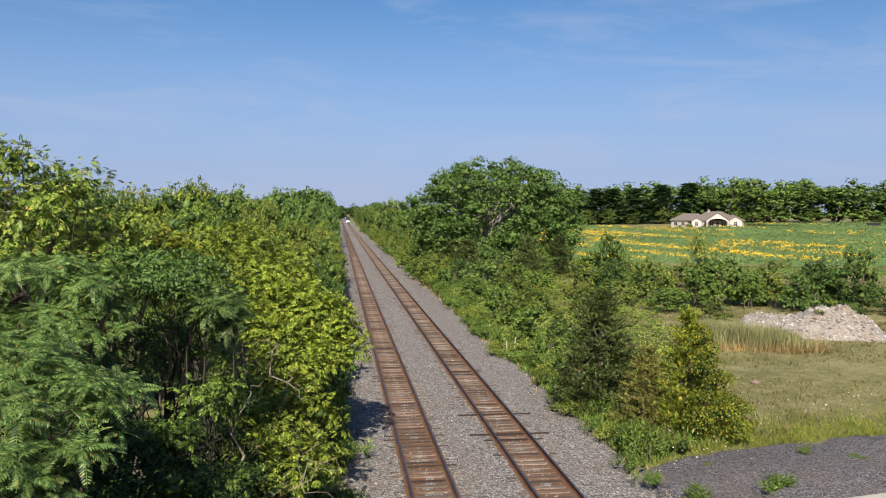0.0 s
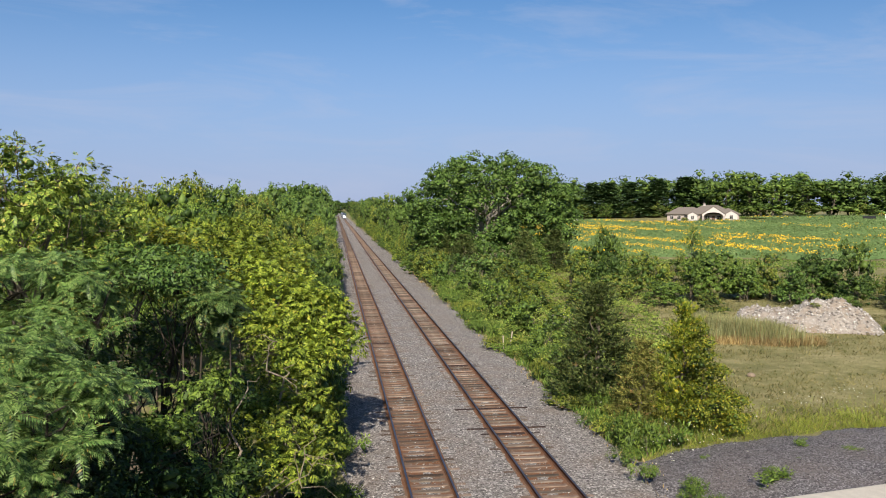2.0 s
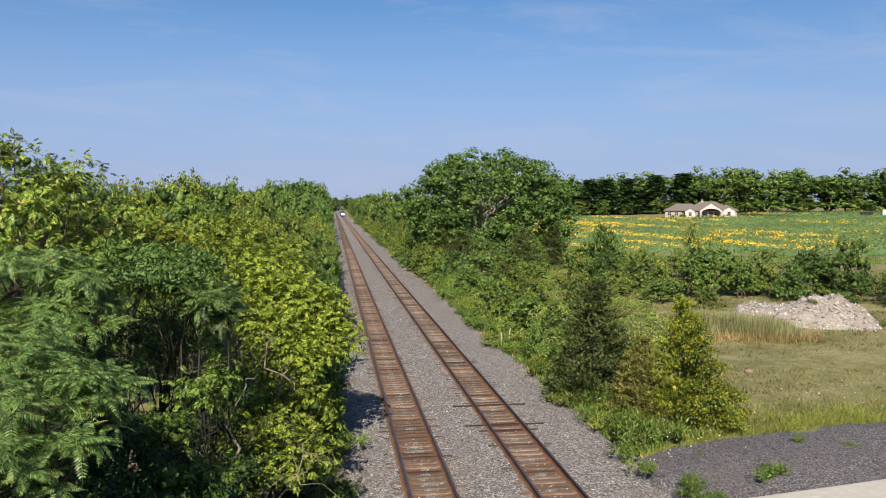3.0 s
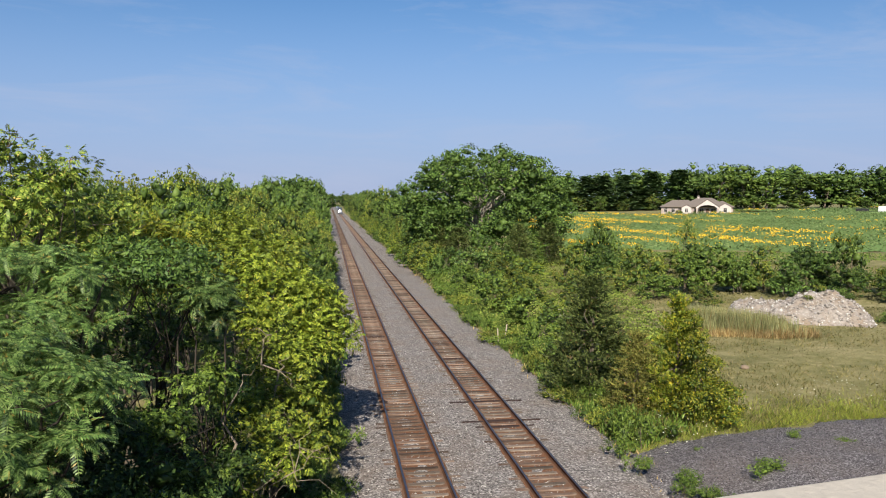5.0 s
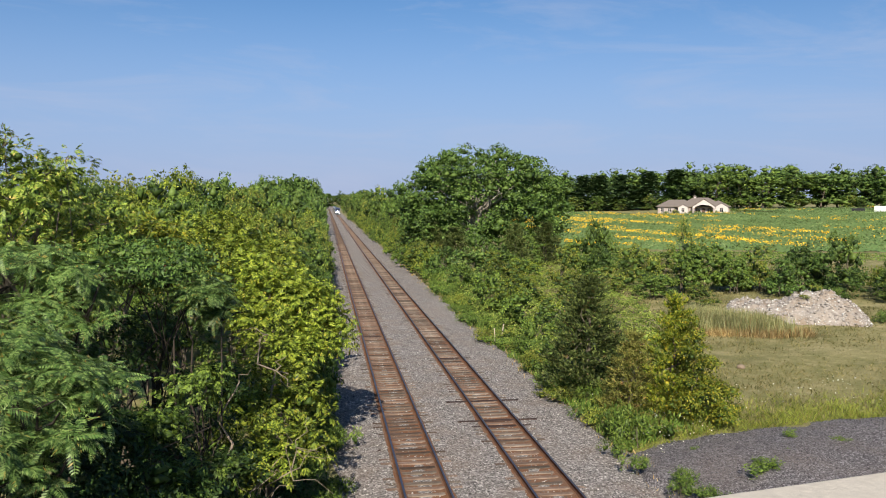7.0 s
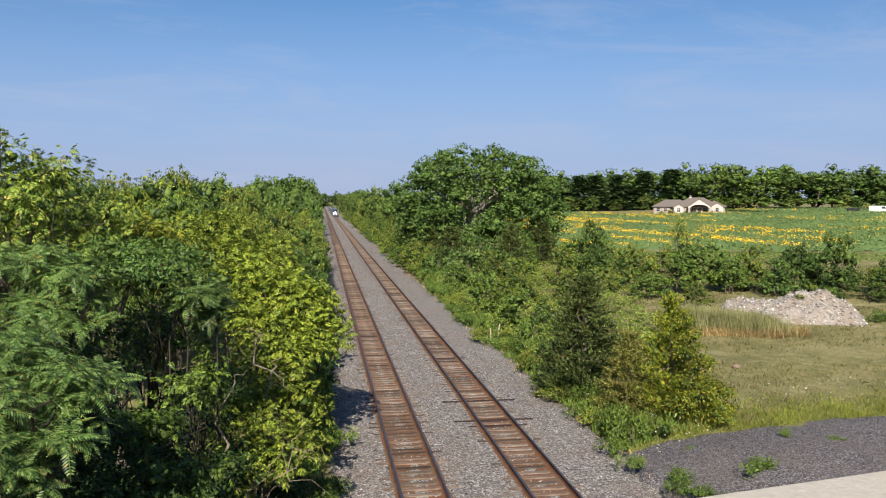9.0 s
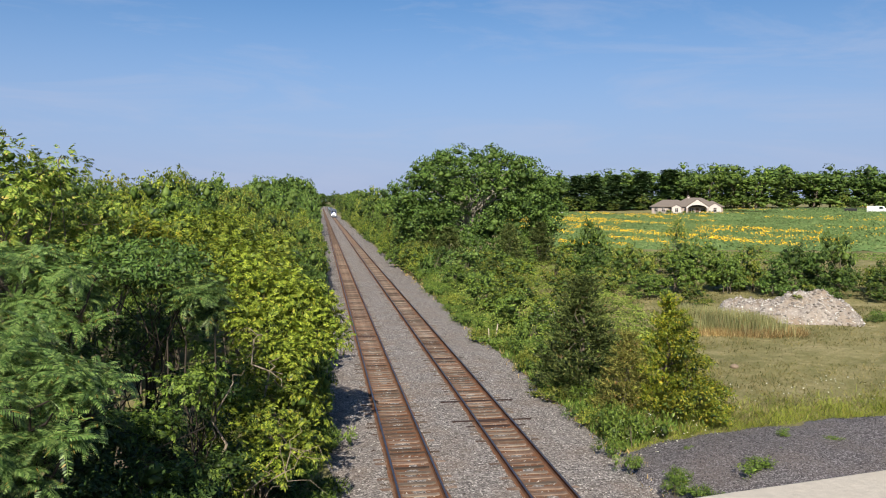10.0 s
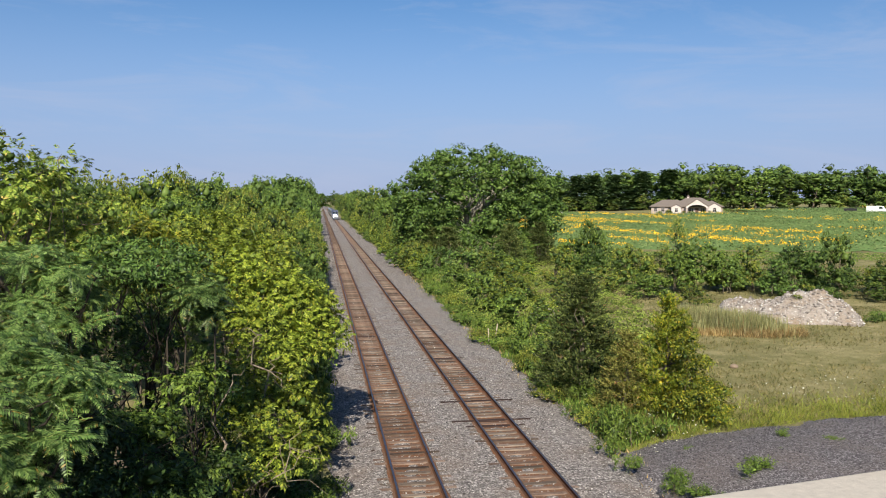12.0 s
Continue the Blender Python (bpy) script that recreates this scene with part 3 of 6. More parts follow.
def build_tracks():
    rng = np.random.default_rng(5)
    tie_meshes = []
    for k, (mat, warp) in enumerate(((M_TIE_A, 0), (M_TIE_A, 1), (M_TIE_B, 2), (M_TIE_B, 3), (M_TIE_DARK, 4))):
        bm = bmesh.new()
        box(bm, (-1.3, -0.115, -0.18), (1.3, 0.115, 0.0), 0.012)
        for v in bm.verts:
            v.co.z += 0.006 * noise.noise((v.co.x * 3, v.co.y * 8, warp * 3.1))
            v.co.y += 0.012 * noise.noise((v.co.x * 2, v.co.z * 8, warp * 7.7))
        tie_meshes.append(mesh_of(bm, "tie", mat))
    rail_near = rail_mesh("rail", -40, 935)
    for tx, which in TRACKS:
        track = tagged(new("railway_track"), "straight railway track, rusty rails on weathered wooden ties" if which == "left" else "railway track in use, dark rails on grey-brown wooden ties", "railway track", "railway tracks")
        for s in (-0.7525, 0.7525):
            part("rail", rail_near, track, "steel rail with a polished head and rusty web", pose(tx + s, 0, 0))
        # rust-stained grit that has gathered between and beside the rails
        bm = bmesh.new()
        prev = None
        for y in np.arange(15, 175, 0.4):
            wa, wb = 0.95 + 0.13 * noise.noise((y * 0.9, tx, 0)), 0.95 + 0.13 * noise.noise((y * 0.9, tx, 7))
            cross = ((-wa, -0.192), (-0.84, -0.163), (-0.66, -0.17), (-0.5, -0.215), (0.0, -0.222), (0.5, -0.215), (0.66, -0.17), (0.84, -0.163), (wb, -0.192))
            row = [bm.verts.new((tx + dx, y, z + 0.012 * noise.noise((dx * 4, y * 4, tx)))) for dx, z in cross]
            if prev:
                for i in range(8):
                    bm.faces.new((prev[i], prev[i + 1], row[i + 1], row[i]))
            prev = row
        part("rust_grit", mesh_of(bm, "rust_grit", M_RUSTDUST, True), track, "orange-brown rust-stained grit between the rails")
        weights = [0.4, 0.38, 0.12, 0.08, 0.02] if which == "left" else [0.2, 0.16, 0.32, 0.27, 0.05]
        y = 17.0
        for i in range(300):
            k = int(rng.choice(5, p=weights))
            m = pose(tx + rng.normal() * 0.025, y + rng.normal() * 0.03, -0.178 + rng.normal() * 0.006, 0, rng.normal() * 0.25, rng.normal() * 0.9)
            part("tie", tie_meshes[k], track, "", m)
            y += TIE_STEP
        if which == "right":
            for yy in (33.75, 37.15):
                part("tie", box_mesh("long_tie", (-1.8, -0.085, -0.18), (1.7, 0.085, 0.0), M_TIE_DARK, 0.012), track, "long dark new tie reaching past the others", pose(tx + 0.05, yy, -0.145, 0, 0, 0.5))
        vs, fs, n = [], [], 0
        cube_v = np.array([(x, yv, z) for x in (-1.3, 1.3) for yv in (-0.115, 0.115) for z in (-0.18, 0.0)])
        cube_f = np.array([(0, 1, 3, 2), (4, 6, 7, 5), (0, 4, 5, 1), (2, 3, 7, 6), (1, 5, 7, 3)])
        for yy in np.arange(y, 900, TIE_STEP):
            vs.append(cube_v + (tx + rng.normal() * 0.03, yy, -0.18))
            fs.append(cube_f + n)
            n += 8
        tagged(part("tie_row", mesh_from("tie_row", np.concatenate(vs), np.concatenate(fs), mat=M_TIE_A), track), kind="stuff")


# ================= bridge =================


def build_bridge():
    skew = pose(0, 0, 0, 0, 0, 10.8)
    bridge = tagged(new("road_bridge"), "concrete road bridge with a pale solid parapet over the railway", "bridge")
    bridge.matrix_basis = skew
    # far edge of the parapet's top lies 0.91 m ahead, 0.4 m below the eye
    bm = bmesh.new()
    box(bm, (-30, 0.56, 8.86), (45, 0.905, 9.0), 0.02)
    part("coping", mesh_of(bm, "coping", M_CONCRETE), bridge, "pale beige concrete coping")
    part("parapet", box_mesh("parapet", (-30, 0.62, 7.3), (45, 0.87, 8.86), M_CONCRETE), bridge)
    part("deck", box_mesh("deck", (-30, -9.2, 7.0), (45, 0.62, 7.8), M_CONCRETE), bridge)
    part("roadway", box_mesh("roadway", (-30, -8.4, 7.8), (45, -0.4, 7.86), M_ASPHALT), bridge)
    part("parapet", box_mesh("parapet_back", (-30, -9.2, 7.8), (45, -8.9, 8.95), M_CONCRETE), bridge)
    part("abutment", box_mesh("abutment", (-7, -9.0, -0.6), (-5.5, 0.4, 7.0), M_CONCRETE), bridge)
    part("abutment", box_mesh("abutment", (15, -9.0, -0.6), (16.5, 0.4, 7.0), M_CONCRETE), bridge)


# ================= plants =================
KINDS = {}


def make_kind(key, crown, trunk):
    KINDS.setdefault(key, []).append((crown, trunk))


def plant(key, name, label, category, x, y, m_scale, leaf, turn=0.0, group="", index=None, z=None):
    """A plant of a kind at a place: shares its kind's meshes, with its own leaf colour and size."""
    forms = KINDS[key]
    crown, trunk = forms[(index if index is not None else int(abs(x * 7.3 + y * 3.1))) % len(forms)]
    thing = tagged(new(name), label, category, group)
    sx, sz = m_scale
    thing.matrix_basis = pose(x, y, land(x, y) if z is None else z, 0, 0, turn) @ Matrix.Diagonal((sx, sx, sz, 1))
    part("trunk", trunk, thing)
    part("crown", crown, thing, "", None, leaf)
    return thing


def build_kinds():
    rng = np.random.default_rng(3)
    # unit forms: height 10 m, radius 4 m
    for i in range(4):
        lobes = round_lobes(rng, 10, 4.0, 1.0, 15, (0.34, 0.5))
        make_kind("tree", crown_mesh("crown", rng, sublobes(rng, lobes, 6, 0.5), 520, 12, 0.18, 0.09, 0.19, 0.3, L_GREEN, 0.8, 0.25, 0.6), trunk_mesh("trunk", rng, 9, 0.2, lobes[:9], M_BARK, 1, 0.0, 1))
    for i in range(3):
        lobes = round_lobes(rng, 10, 4.0, 1.0, 15, (0.34, 0.5))
        make_kind("tree", sprig_crown("crown", rng, sublobes(rng, lobes, 6, 0.46), 300, 5, 1.0, L_GREEN, 0.4, 0.2, 0.5), trunk_mesh("trunk", rng, 9, 0.2, lobes[:9], M_BARK, 1, 0.0, 1))
    for i in range(3):
        lobes = round_lobes(rng, 10, 4.0, 0.8, 15, (0.34, 0.5))
        make_kind("mid_tree", crown_mesh("crown", rng, sublobes(rng, lobes, 6, 0.5), 300, 11, 0.26, 0.15, 0.24, 0.25, L_GREEN, 0.82, 0.2, 0.66), trunk_mesh("trunk", rng, 9, 0.2, lobes[:9], M_BARK, 1, 0.0, 1))
    for i in range(3):
        lobes = round_lobes(rng, 10, 4.4, 0.4, 17, (0.34, 0.5)) + [(rng.normal() * 2.2, rng.normal() * 2.2, 1.4, 1.9, 1.9, 1.4) for _ in range(6)]
        make_kind("far_tree", crown_mesh("crown", rng, sublobes(rng, lobes, 4, 0.52), 130, 9, 0.42, 0.3, 0.33, 0.15, L_DEEP, 0.82, 0.25, 0.78), trunk_mesh("trunk", rng, 9, 0.22, lobes[:6], M_BARK, 1, 0.0, 0))
    # shrubs: height 3 m, radius 2 m
    for i in range(4):
        lobes = round_lobes(rng, 3, 2.0, 0.1, 12, (0.32, 0.5))
        lobes += [(1.35 * math.cos(a), 1.35 * math.sin(a), 0.55, 0.85, 0.85, 0.65) for a in rng.uniform(0, 6.28, 7)]
        make_kind("shrub", crown_mesh("crown", rng, sublobes(rng, lobes, 5, 0.5), 190, 11, 0.15, 0.09, 0.14, 0.2, L_GREEN, 0.82, 0.12, 0.68), trunk_mesh("trunk", rng, 2.4, 0.05, lobes[:8], M_BARK, 3, 0.0, 1))
    # cedars: height 6 m, base radius 2 m
    for i in range(3):
        tufts, per = 330, 42
        h = 0.15 + 5.7 * rng.random(tufts) ** 1.3
        ang = rng.uniform(0, 2 * np.pi, tufts)
        rad = 2.25 * (1 - h / 6.2) ** 0.72 * np.sqrt(rng.uniform(0.15, 1.2, tufts)) * np.minimum(1, 0.7 + h)
        out = np.stack([np.cos(ang), np.sin(ang), np.zeros(tufts)], 1)
        lift = np.array([0, 0, 1.0])
        root = np.repeat(out * rad[:, None] + lift * h[:, None], per, 0)
        o = np.repeat(out, per, 0)
        t = rng.random((len(o), 1))
        c = root + (o * 0.62 + lift * 0.3) * (t - 0.5) * 1.15 + rng.normal(size=o.shape) * np.array([0.15, 0.15, 0.09]) * (1.15 - t)
        way = unit(o * 0.7 + lift * 0.6 + rng.normal(size=c.shape) * 0.4)
        heart = np.repeat(out * (rad * 0.5)[:, None] + lift * h[:, None], 2, 0)
        hw = unit(rng.normal(size=heart.shape))
        core = leaf_quads(heart - hw * 0.3, hw, rng.normal(size=heart.shape), np.full(len(heart), 0.32), np.full(len(heart), 0.2))
        v, f = leaf_quads(c, way, unit(lift + o * 0.6 + rng.normal(size=c.shape) * 0.5), rng.uniform(0.12, 0.26, len(c)), rng.uniform(0.04, 0.08, len(c)))
        v, f = join_parts([(v, f), core])
        make_kind("cedar", mesh_from("crown", v, f, mat=L_CEDAR), trunk_mesh("trunk", rng, 6, 0.12, [(math.cos(a) * (1.6 - hh * 0.22), math.sin(a) * (1.6 - hh * 0.22), hh, 0.3, 0.3, 0.2) for a, hh in zip(rng.uniform(0, 6.28, 10), rng.uniform(0.5, 5, 10))], M_BARK))
    # tall pines: height 18 m, radius 4 m, flat tiers
    for i in range(3):
        ps, os_ = [], []
        for hh in np.arange(0.8, 17.8, 0.75):
            for b in range(8):
                a = rng.uniform(0, 2 * np.pi)
                reach = 4.6 * (1 - hh / 18.8) ** 0.8 * rng.uniform(0.35, 1.15)
                t = rng.uniform(0.25, 1, 26)
                d = np.array([math.cos(a), math.sin(a), 0])
                pts = d * (t * reach)[:, None] + np.array([0, 0, 1]) * (hh + t * reach * 0.12)[:, None] + rng.normal(size=(26, 3)) * np.array([0.35, 0.35, 0.13])
                ps.append(pts)
                os_.append(np.repeat(d[None], 26, 0))
        p, o = np.concatenate(ps), np.concatenate(os_)
        way = unit(o + rng.normal(size=p.shape) * 0.5 + np.array([0, 0, 0.15]))
        v, f = leaf_quads(p, way, np.array([0, 0, 1.0]) + rng.normal(size=p.shape) * 0.3, rng.uniform(0.5, 1.0, len(p)), rng.uniform(0.35, 0.6, len(p)))
        make_kind("pine", mesh_from("crown", v, f, mat=L_PINE), trunk_mesh("trunk", rng, 21, 0.25, [(0, 0, 16, 0.2, 0.2, 0.2)], M_BARK))
    # leafy weeds: height 1 m, radius 0.8 m
    for i in range(3):
        lobes = [(rng.normal() * 0.35, rng.normal() * 0.35, rng.uniform(0.25, 0.6), 0.42, 0.42, 0.4) for _ in range(8)]
        make_kind("weed", crown_mesh("crown", rng, lobes, 110, 7, 0.15, 0.045, 0.09, -0.35, L_WEED, 0.4, 0.3, 0.5), trunk_mesh("trunk", rng, 0.8, 0.012, lobes[:5], M_BARK, 4))


def build_big_tree():
    rng = np.random.default_rng(21)
    lobes = []
    # lobes spread evenly over a broad dome, flat on top and full to the ground
    for i in range(150):
        up = 1 - (i + 0.5) / 150 * 1.75
        a = i * 2.399963 + rng.normal() * 0.12
        flat = math.sqrt(max(0.0, 1 - up * up)) ** 0.75
        q = np.array([flat * math.cos(a), flat * math.sin(a), up]) * rng.uniform(0.76, 0.9)
        r = rng.uniform(1.5, 2.7)
        lobes.append((q[0] * 13.4, q[1] * 10.5, max(1.4, 7.6 + q[2] * 8.7), r, r, r * 0.85))
    lobes += [(0, 0, 8, 7.5, 6.5, 6), (-6, 0, 6, 5, 5, 4), (6, 0, 6, 5, 5, 4)]
    lobes += [(11.4, -2, 9.5, 2.4, 2.4, 2.0), (12.6, -1, 6.8, 2.0, 2.0, 2.0), (9.4, -1, 12.0, 2.6, 2.6, 2.2)]
    for a in np.arange(3.4, 6.2, 0.2):
        lobes.append((10.6 * math.cos(a), 9.0 * math.sin(a), rng.uniform(1.6, 4.6), 2.3, 2.3, 2.2))
    tree = tagged(new("cottonwood_tree"), "large broad dark-green tree standing over shrubs beside the track", "tree")
    tree.matrix_basis = pose(23.0, 118.0, land(23, 118))
    part("trunk", trunk_mesh("trunk", rng, 13, 0.55, lobes[:60:3], M_PALEBARK, 2, 1.5), tree, "pale grey forked trunk")
    part("crown", crown_mesh("crown", rng, sublobes(rng, lobes, 5, 0.48), 4600, 11, 0.34, 0.24, 0.36, 0.25, leafy("broad_tree_leaf", (0.04, 0.082, 0.017), (0.075, 0.138, 0.025), (0.13, 0.2, 0.042)), 0.84, 0.25, 0.66), tree)


def frond_template():
    """A sumac leaf along +x, tip drooping: leaflets in pairs on a thin stalk."""
    vs, fs, n = [], [], 0
    for i in range(11):
        t = 0.16 + 0.84 * i / 10
        x, z = 0.5 * t, 0.10 * t - 0.22 * t * t
        ln = 0.125 * (1 - 0.55 * abs(t - 0.5) ** 1.5 * 2) * (0.8 if i > 8 else 1)
        for s in ((-1, 1) if i < 10 else (0,)):
            base = np.array([[x, 0, z]])
            way = np.array([[0.45, s * 0.9, -0.38]]) if s else np.array([[1, 0, -0.6]])
            v, f = leaf_quads(base, way, np.array([[0.1, 0, 1.0]]), [ln], [0.03])
            vs.append(v)
            fs.append(f + n)
            n += 4
    for i in range(4):
        t0, t1 = i / 4, (i + 1) / 4
        a, b = np.array([0.5 * t0, 0, 0.10 * t0 - 0.22 * t0 * t0]), np.array([0.5 * t1, 0, 0.10 * t1 - 0.22 * t1 * t1])
        w = np.array([0, 0.006, 0])
        vs.append(np.stack([a - w, a + w, b + w, b - w]))
        fs.append(np.arange(4)[None] + n)
        n += 4
    return np.concatenate(vs), np.concatenate(fs)


FROND_V, FROND_F = frond_template()


def build_sumac(seed, x, y, lobes, tips, fruit=5, label="staghorn sumac with drooping feathery green leaves on the bank"):
    """Whorls of long feathered leaves at the branch tips over the given lobes (world places)."""
    rng = np.random.default_rng(seed)
    z0 = land(x, y)
    local = [(a - x, b - y, c - z0, r, r, rz) for a, b, c, r, rz in lobes]
    p, u = clump_points(rng, sublobes(rng, local, 7, 0.5), tips, 0.75, 0.15, 0.6)
    vs, fs, n = [], [], 0
    for c, o in zip(p, u):
        per = rng.integers(6, 10)
        a0 = rng.uniform(0, 6.28)
        lean = unit(o * 0.6 + np.array([0, 0, 0.9]))
        for k in range(per):
            a = a0 + 6.283 * k / per + rng.normal() * 0.2
            d = unit(np.array([math.cos(a), math.sin(a), 0]) - lean * np.dot(lean, (math.cos(a), math.sin(a), 0)) + lean * rng.uniform(-0.6, 0.7))
            side = unit(np.cross(lean, d))
            up = np.cross(d, side)
            s = rng.uniform(0.6, 0.98)
            vs.append(FROND_V @ np.stack([d, side, up]) * s + c)
            fs.append(FROND_F + n)
            n += len(FROND_V)
    thing = tagged(new("sumac_tree"), label, "tree", "sumacs on the bank")
    thing.matrix_basis = pose(x, y, z0)
    part("crown", mesh_from("crown", np.concatenate(vs), np.concatenate(fs), mat=L_SUMAC), thing)
    stems = []
    for lb in local:
        stems.append(tube(limb_path(rng, (rng.normal() * 0.4, rng.normal() * 0.4, -0.3), (lb[0], lb[1], lb[2] + lb[5] * 0.4)), np.linspace(0.05, 0.015, 5), 5))
        for _ in range(5):
            q = np.array(lb[:3]) + unit(rng.normal(size=3) + np.array([0, 0, 0.8])) * np.array(lb[3:]) * 0.9
            stems.append(tube(limb_path(rng, np.array(lb[:3]) - np.array([0, 0, lb[5] * 0.5]), q, 4), np.linspace(0.03, 0.012, 4), 4))
    v, f = join_parts(stems)
    part("trunk", mesh_from("trunk", v, f, mat=M_DARKBARK, smooth=True), thing)
    for i in range(min(fruit, len(p))):
        c, o = p[i], u[i]
        bm = bmesh.new()
        bmesh.ops.create_icosphere(bm, subdivisions=2, radius=0.05)
        for w in bm.verts:
            w.co.z *= 2.1
            w.co *= 1 + 0.15 * noise.noise(w.co * 40)
        part("fruit", mesh_of(bm, "fruit", L_DRUPE), thing, "dark red upright fruit cluster", Matrix.Translation(Vector(c) + Vector((0, 0, 0.12))))


def build_lobed_tree(seed, name, label, x, y, lobes, clumps, per, leaf, width, spread, mat, droop=0.45, stem=0.13, bark=None, stems=2, sprigs=0.0):
    """A tree whose crown is given by its own lobes (world places)."""
    rng = np.random.default_rng(seed)
    z0 = land(x, y)
    local = [(a - x, b - y, c - z0, r, r, rz) for a, b, c, r, rz in lobes]
    thing = tagged(new(name), label, "tree")
    thing.matrix_basis = pose(x, y, z0)
    top = max(lb[2] for lb in local)
    part("trunk", trunk_mesh("trunk", rng, top, stem, local, bark or M_BARK, stems), thing)
    if sprigs:
        part("crown", sprig_crown("crown", rng, sublobes(rng, local, 8, 0.42), clumps, per, sprigs, mat, droop), thing)
    else:
        part("crown", crown_mesh("crown", rng, sublobes(rng, local, 8), clumps, per, leaf, width, spread, droop, mat, 0.7, 0.35), thing)
    return thing


def build_near_left():
    # sumacs beside the bridge
    build_sumac(31, -4.2, 12.6, [(-4.3, 12.4, 6.2, 1.2, 0.9), (-3.9, 13.5, 6.1, 0.9, 0.8), (-5.3, 13.2, 6.4, 1.1, 0.9), (-4.9, 11.6, 5.6, 0.9, 0.7), (-4.1, 12.2, 5.5, 0.7, 0.6)], 240, 2)
    build_sumac(32, -5.8, 18.4, [(-6.2, 18.0, 7.5, 1.3, 0.9), (-5.0, 17.6, 7.3, 1.0, 0.7), (-7.3, 18.6, 7.6, 1.2, 0.9), (-5.8, 17.0, 6.7, 1.0, 0.7), (-6.9, 17.2, 6.6, 1.1, 0.8)], 240, 1)
    build_sumac(33, -3.6, 20.0, [(-3.2, 20.2, 7.1, 0.9, 0.4), (-3.9, 20.6, 7.4, 0.9, 0.4), (-2.6, 20.4, 6.6, 0.6, 0.4), (-4.6, 20.0, 7.5, 0.9, 0.4)], 100, 1, "sumac with dark feathery leaves over a shaded hollow")
    # lime-green ash tree leaning over the ballast, in two storeys
    build_lobed_tree(41, "ash_tree", "bright lime-green young ash tree leaning over the ballast edge", -2.0, 29.0,
                     [(-1.0, 30.4, 5.0, 1.25, 1.0), (-2.4, 30.0, 5.6, 1.3, 1.0), (-1.6, 31.5, 5.6, 1.3, 0.9), (-0.1, 30.2, 4.0, 0.95, 0.9), (-2.6, 28.6, 4.8, 1.1, 0.9), (-0.9, 28.8, 3.9, 1.1, 0.9), (-3.3, 31.5, 6.2, 1.2, 0.9), (0.2, 31.3, 4.2, 0.7, 0.8), (-2.0, 27.2, 3.9, 1.0, 0.8)],
                     640, 6, 0, 0, 0, L_LIME, 0.4, sprigs=1.1)
    build_lobed_tree(42, "ash_sapling", "lime-green ash sapling with bare pale twigs at its foot", -1.6, 24.6,
                     [(-1.2, 24.6, 3.0, 1.0, 0.8), (-2.3, 24.2, 2.9, 0.9, 0.8), (-0.7, 25.2, 2.7, 0.8, 0.7), (-1.4, 23.0, 2.0, 0.9, 0.7), (-2.6, 23.4, 2.4, 0.9, 0.8), (-0.5, 23.2, 1.9, 0.5, 0.6), (-2.4, 26.0, 3.5, 0.9, 0.8), (-1.5, 26.2, 3.4, 0.9, 0.7), (-3.2, 25.2, 3.6, 0.9, 0.8), (-1.8, 21.2, 2.0, 0.7, 0.6), (-1.1, 22.0, 2.3, 0.7, 0.6), (-0.6, 22.8, 2.3, 0.6, 0.5), (-1.7, 22.6, 2.8, 0.8, 0.6)],
                     380, 6, 0, 0, 0, L_LIME, 0.4, 0.06, sprigs=1.05)
    build_lobed_tree(43, "ash_tree", "pale lime-green ash tree in full sun", -4.0, 38.0,
                     [(-3.0, 36.0, 6.3, 1.4, 1.1), (-4.6, 36.5, 6.8, 1.5, 1.1), (-2.4, 39.0, 6.2, 1.4, 1.1), (-4.0, 39.5, 7.1, 1.6, 1.1), (-5.6, 38.5, 7.4, 1.5, 1.1), (-3.0, 42.0, 6.6, 1.5, 1.1), (-5.0, 42.5, 7.5, 1.6, 1.1), (-2.0, 35.0, 5.2, 1.1, 1.0), (-5.5, 34.4, 6.8, 1.4, 1.0)],
                     720, 6, 0, 0, 0, L_LIME, 0.4, sprigs=1.2)
    # understorey behind the sumacs, its shade put into a dark leaf colour
    build_lobed_tree(44, "chokecherry", "shrubby cherry on the bank, its leaves coloured dark to stand for shade", -3.4, 20.0,
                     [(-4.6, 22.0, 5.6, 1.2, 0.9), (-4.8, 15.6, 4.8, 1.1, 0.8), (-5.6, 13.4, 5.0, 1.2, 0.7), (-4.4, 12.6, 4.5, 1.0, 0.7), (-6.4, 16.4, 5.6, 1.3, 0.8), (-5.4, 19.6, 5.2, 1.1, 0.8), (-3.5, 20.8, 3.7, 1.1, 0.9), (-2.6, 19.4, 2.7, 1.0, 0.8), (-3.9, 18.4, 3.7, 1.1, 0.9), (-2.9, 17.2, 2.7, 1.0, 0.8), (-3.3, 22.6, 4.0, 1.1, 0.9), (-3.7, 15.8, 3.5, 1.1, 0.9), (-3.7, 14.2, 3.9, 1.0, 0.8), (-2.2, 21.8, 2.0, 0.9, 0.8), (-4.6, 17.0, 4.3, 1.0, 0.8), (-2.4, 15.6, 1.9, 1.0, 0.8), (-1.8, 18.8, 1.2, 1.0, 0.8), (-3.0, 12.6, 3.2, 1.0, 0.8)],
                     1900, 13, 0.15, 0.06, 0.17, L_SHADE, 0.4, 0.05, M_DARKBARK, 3)
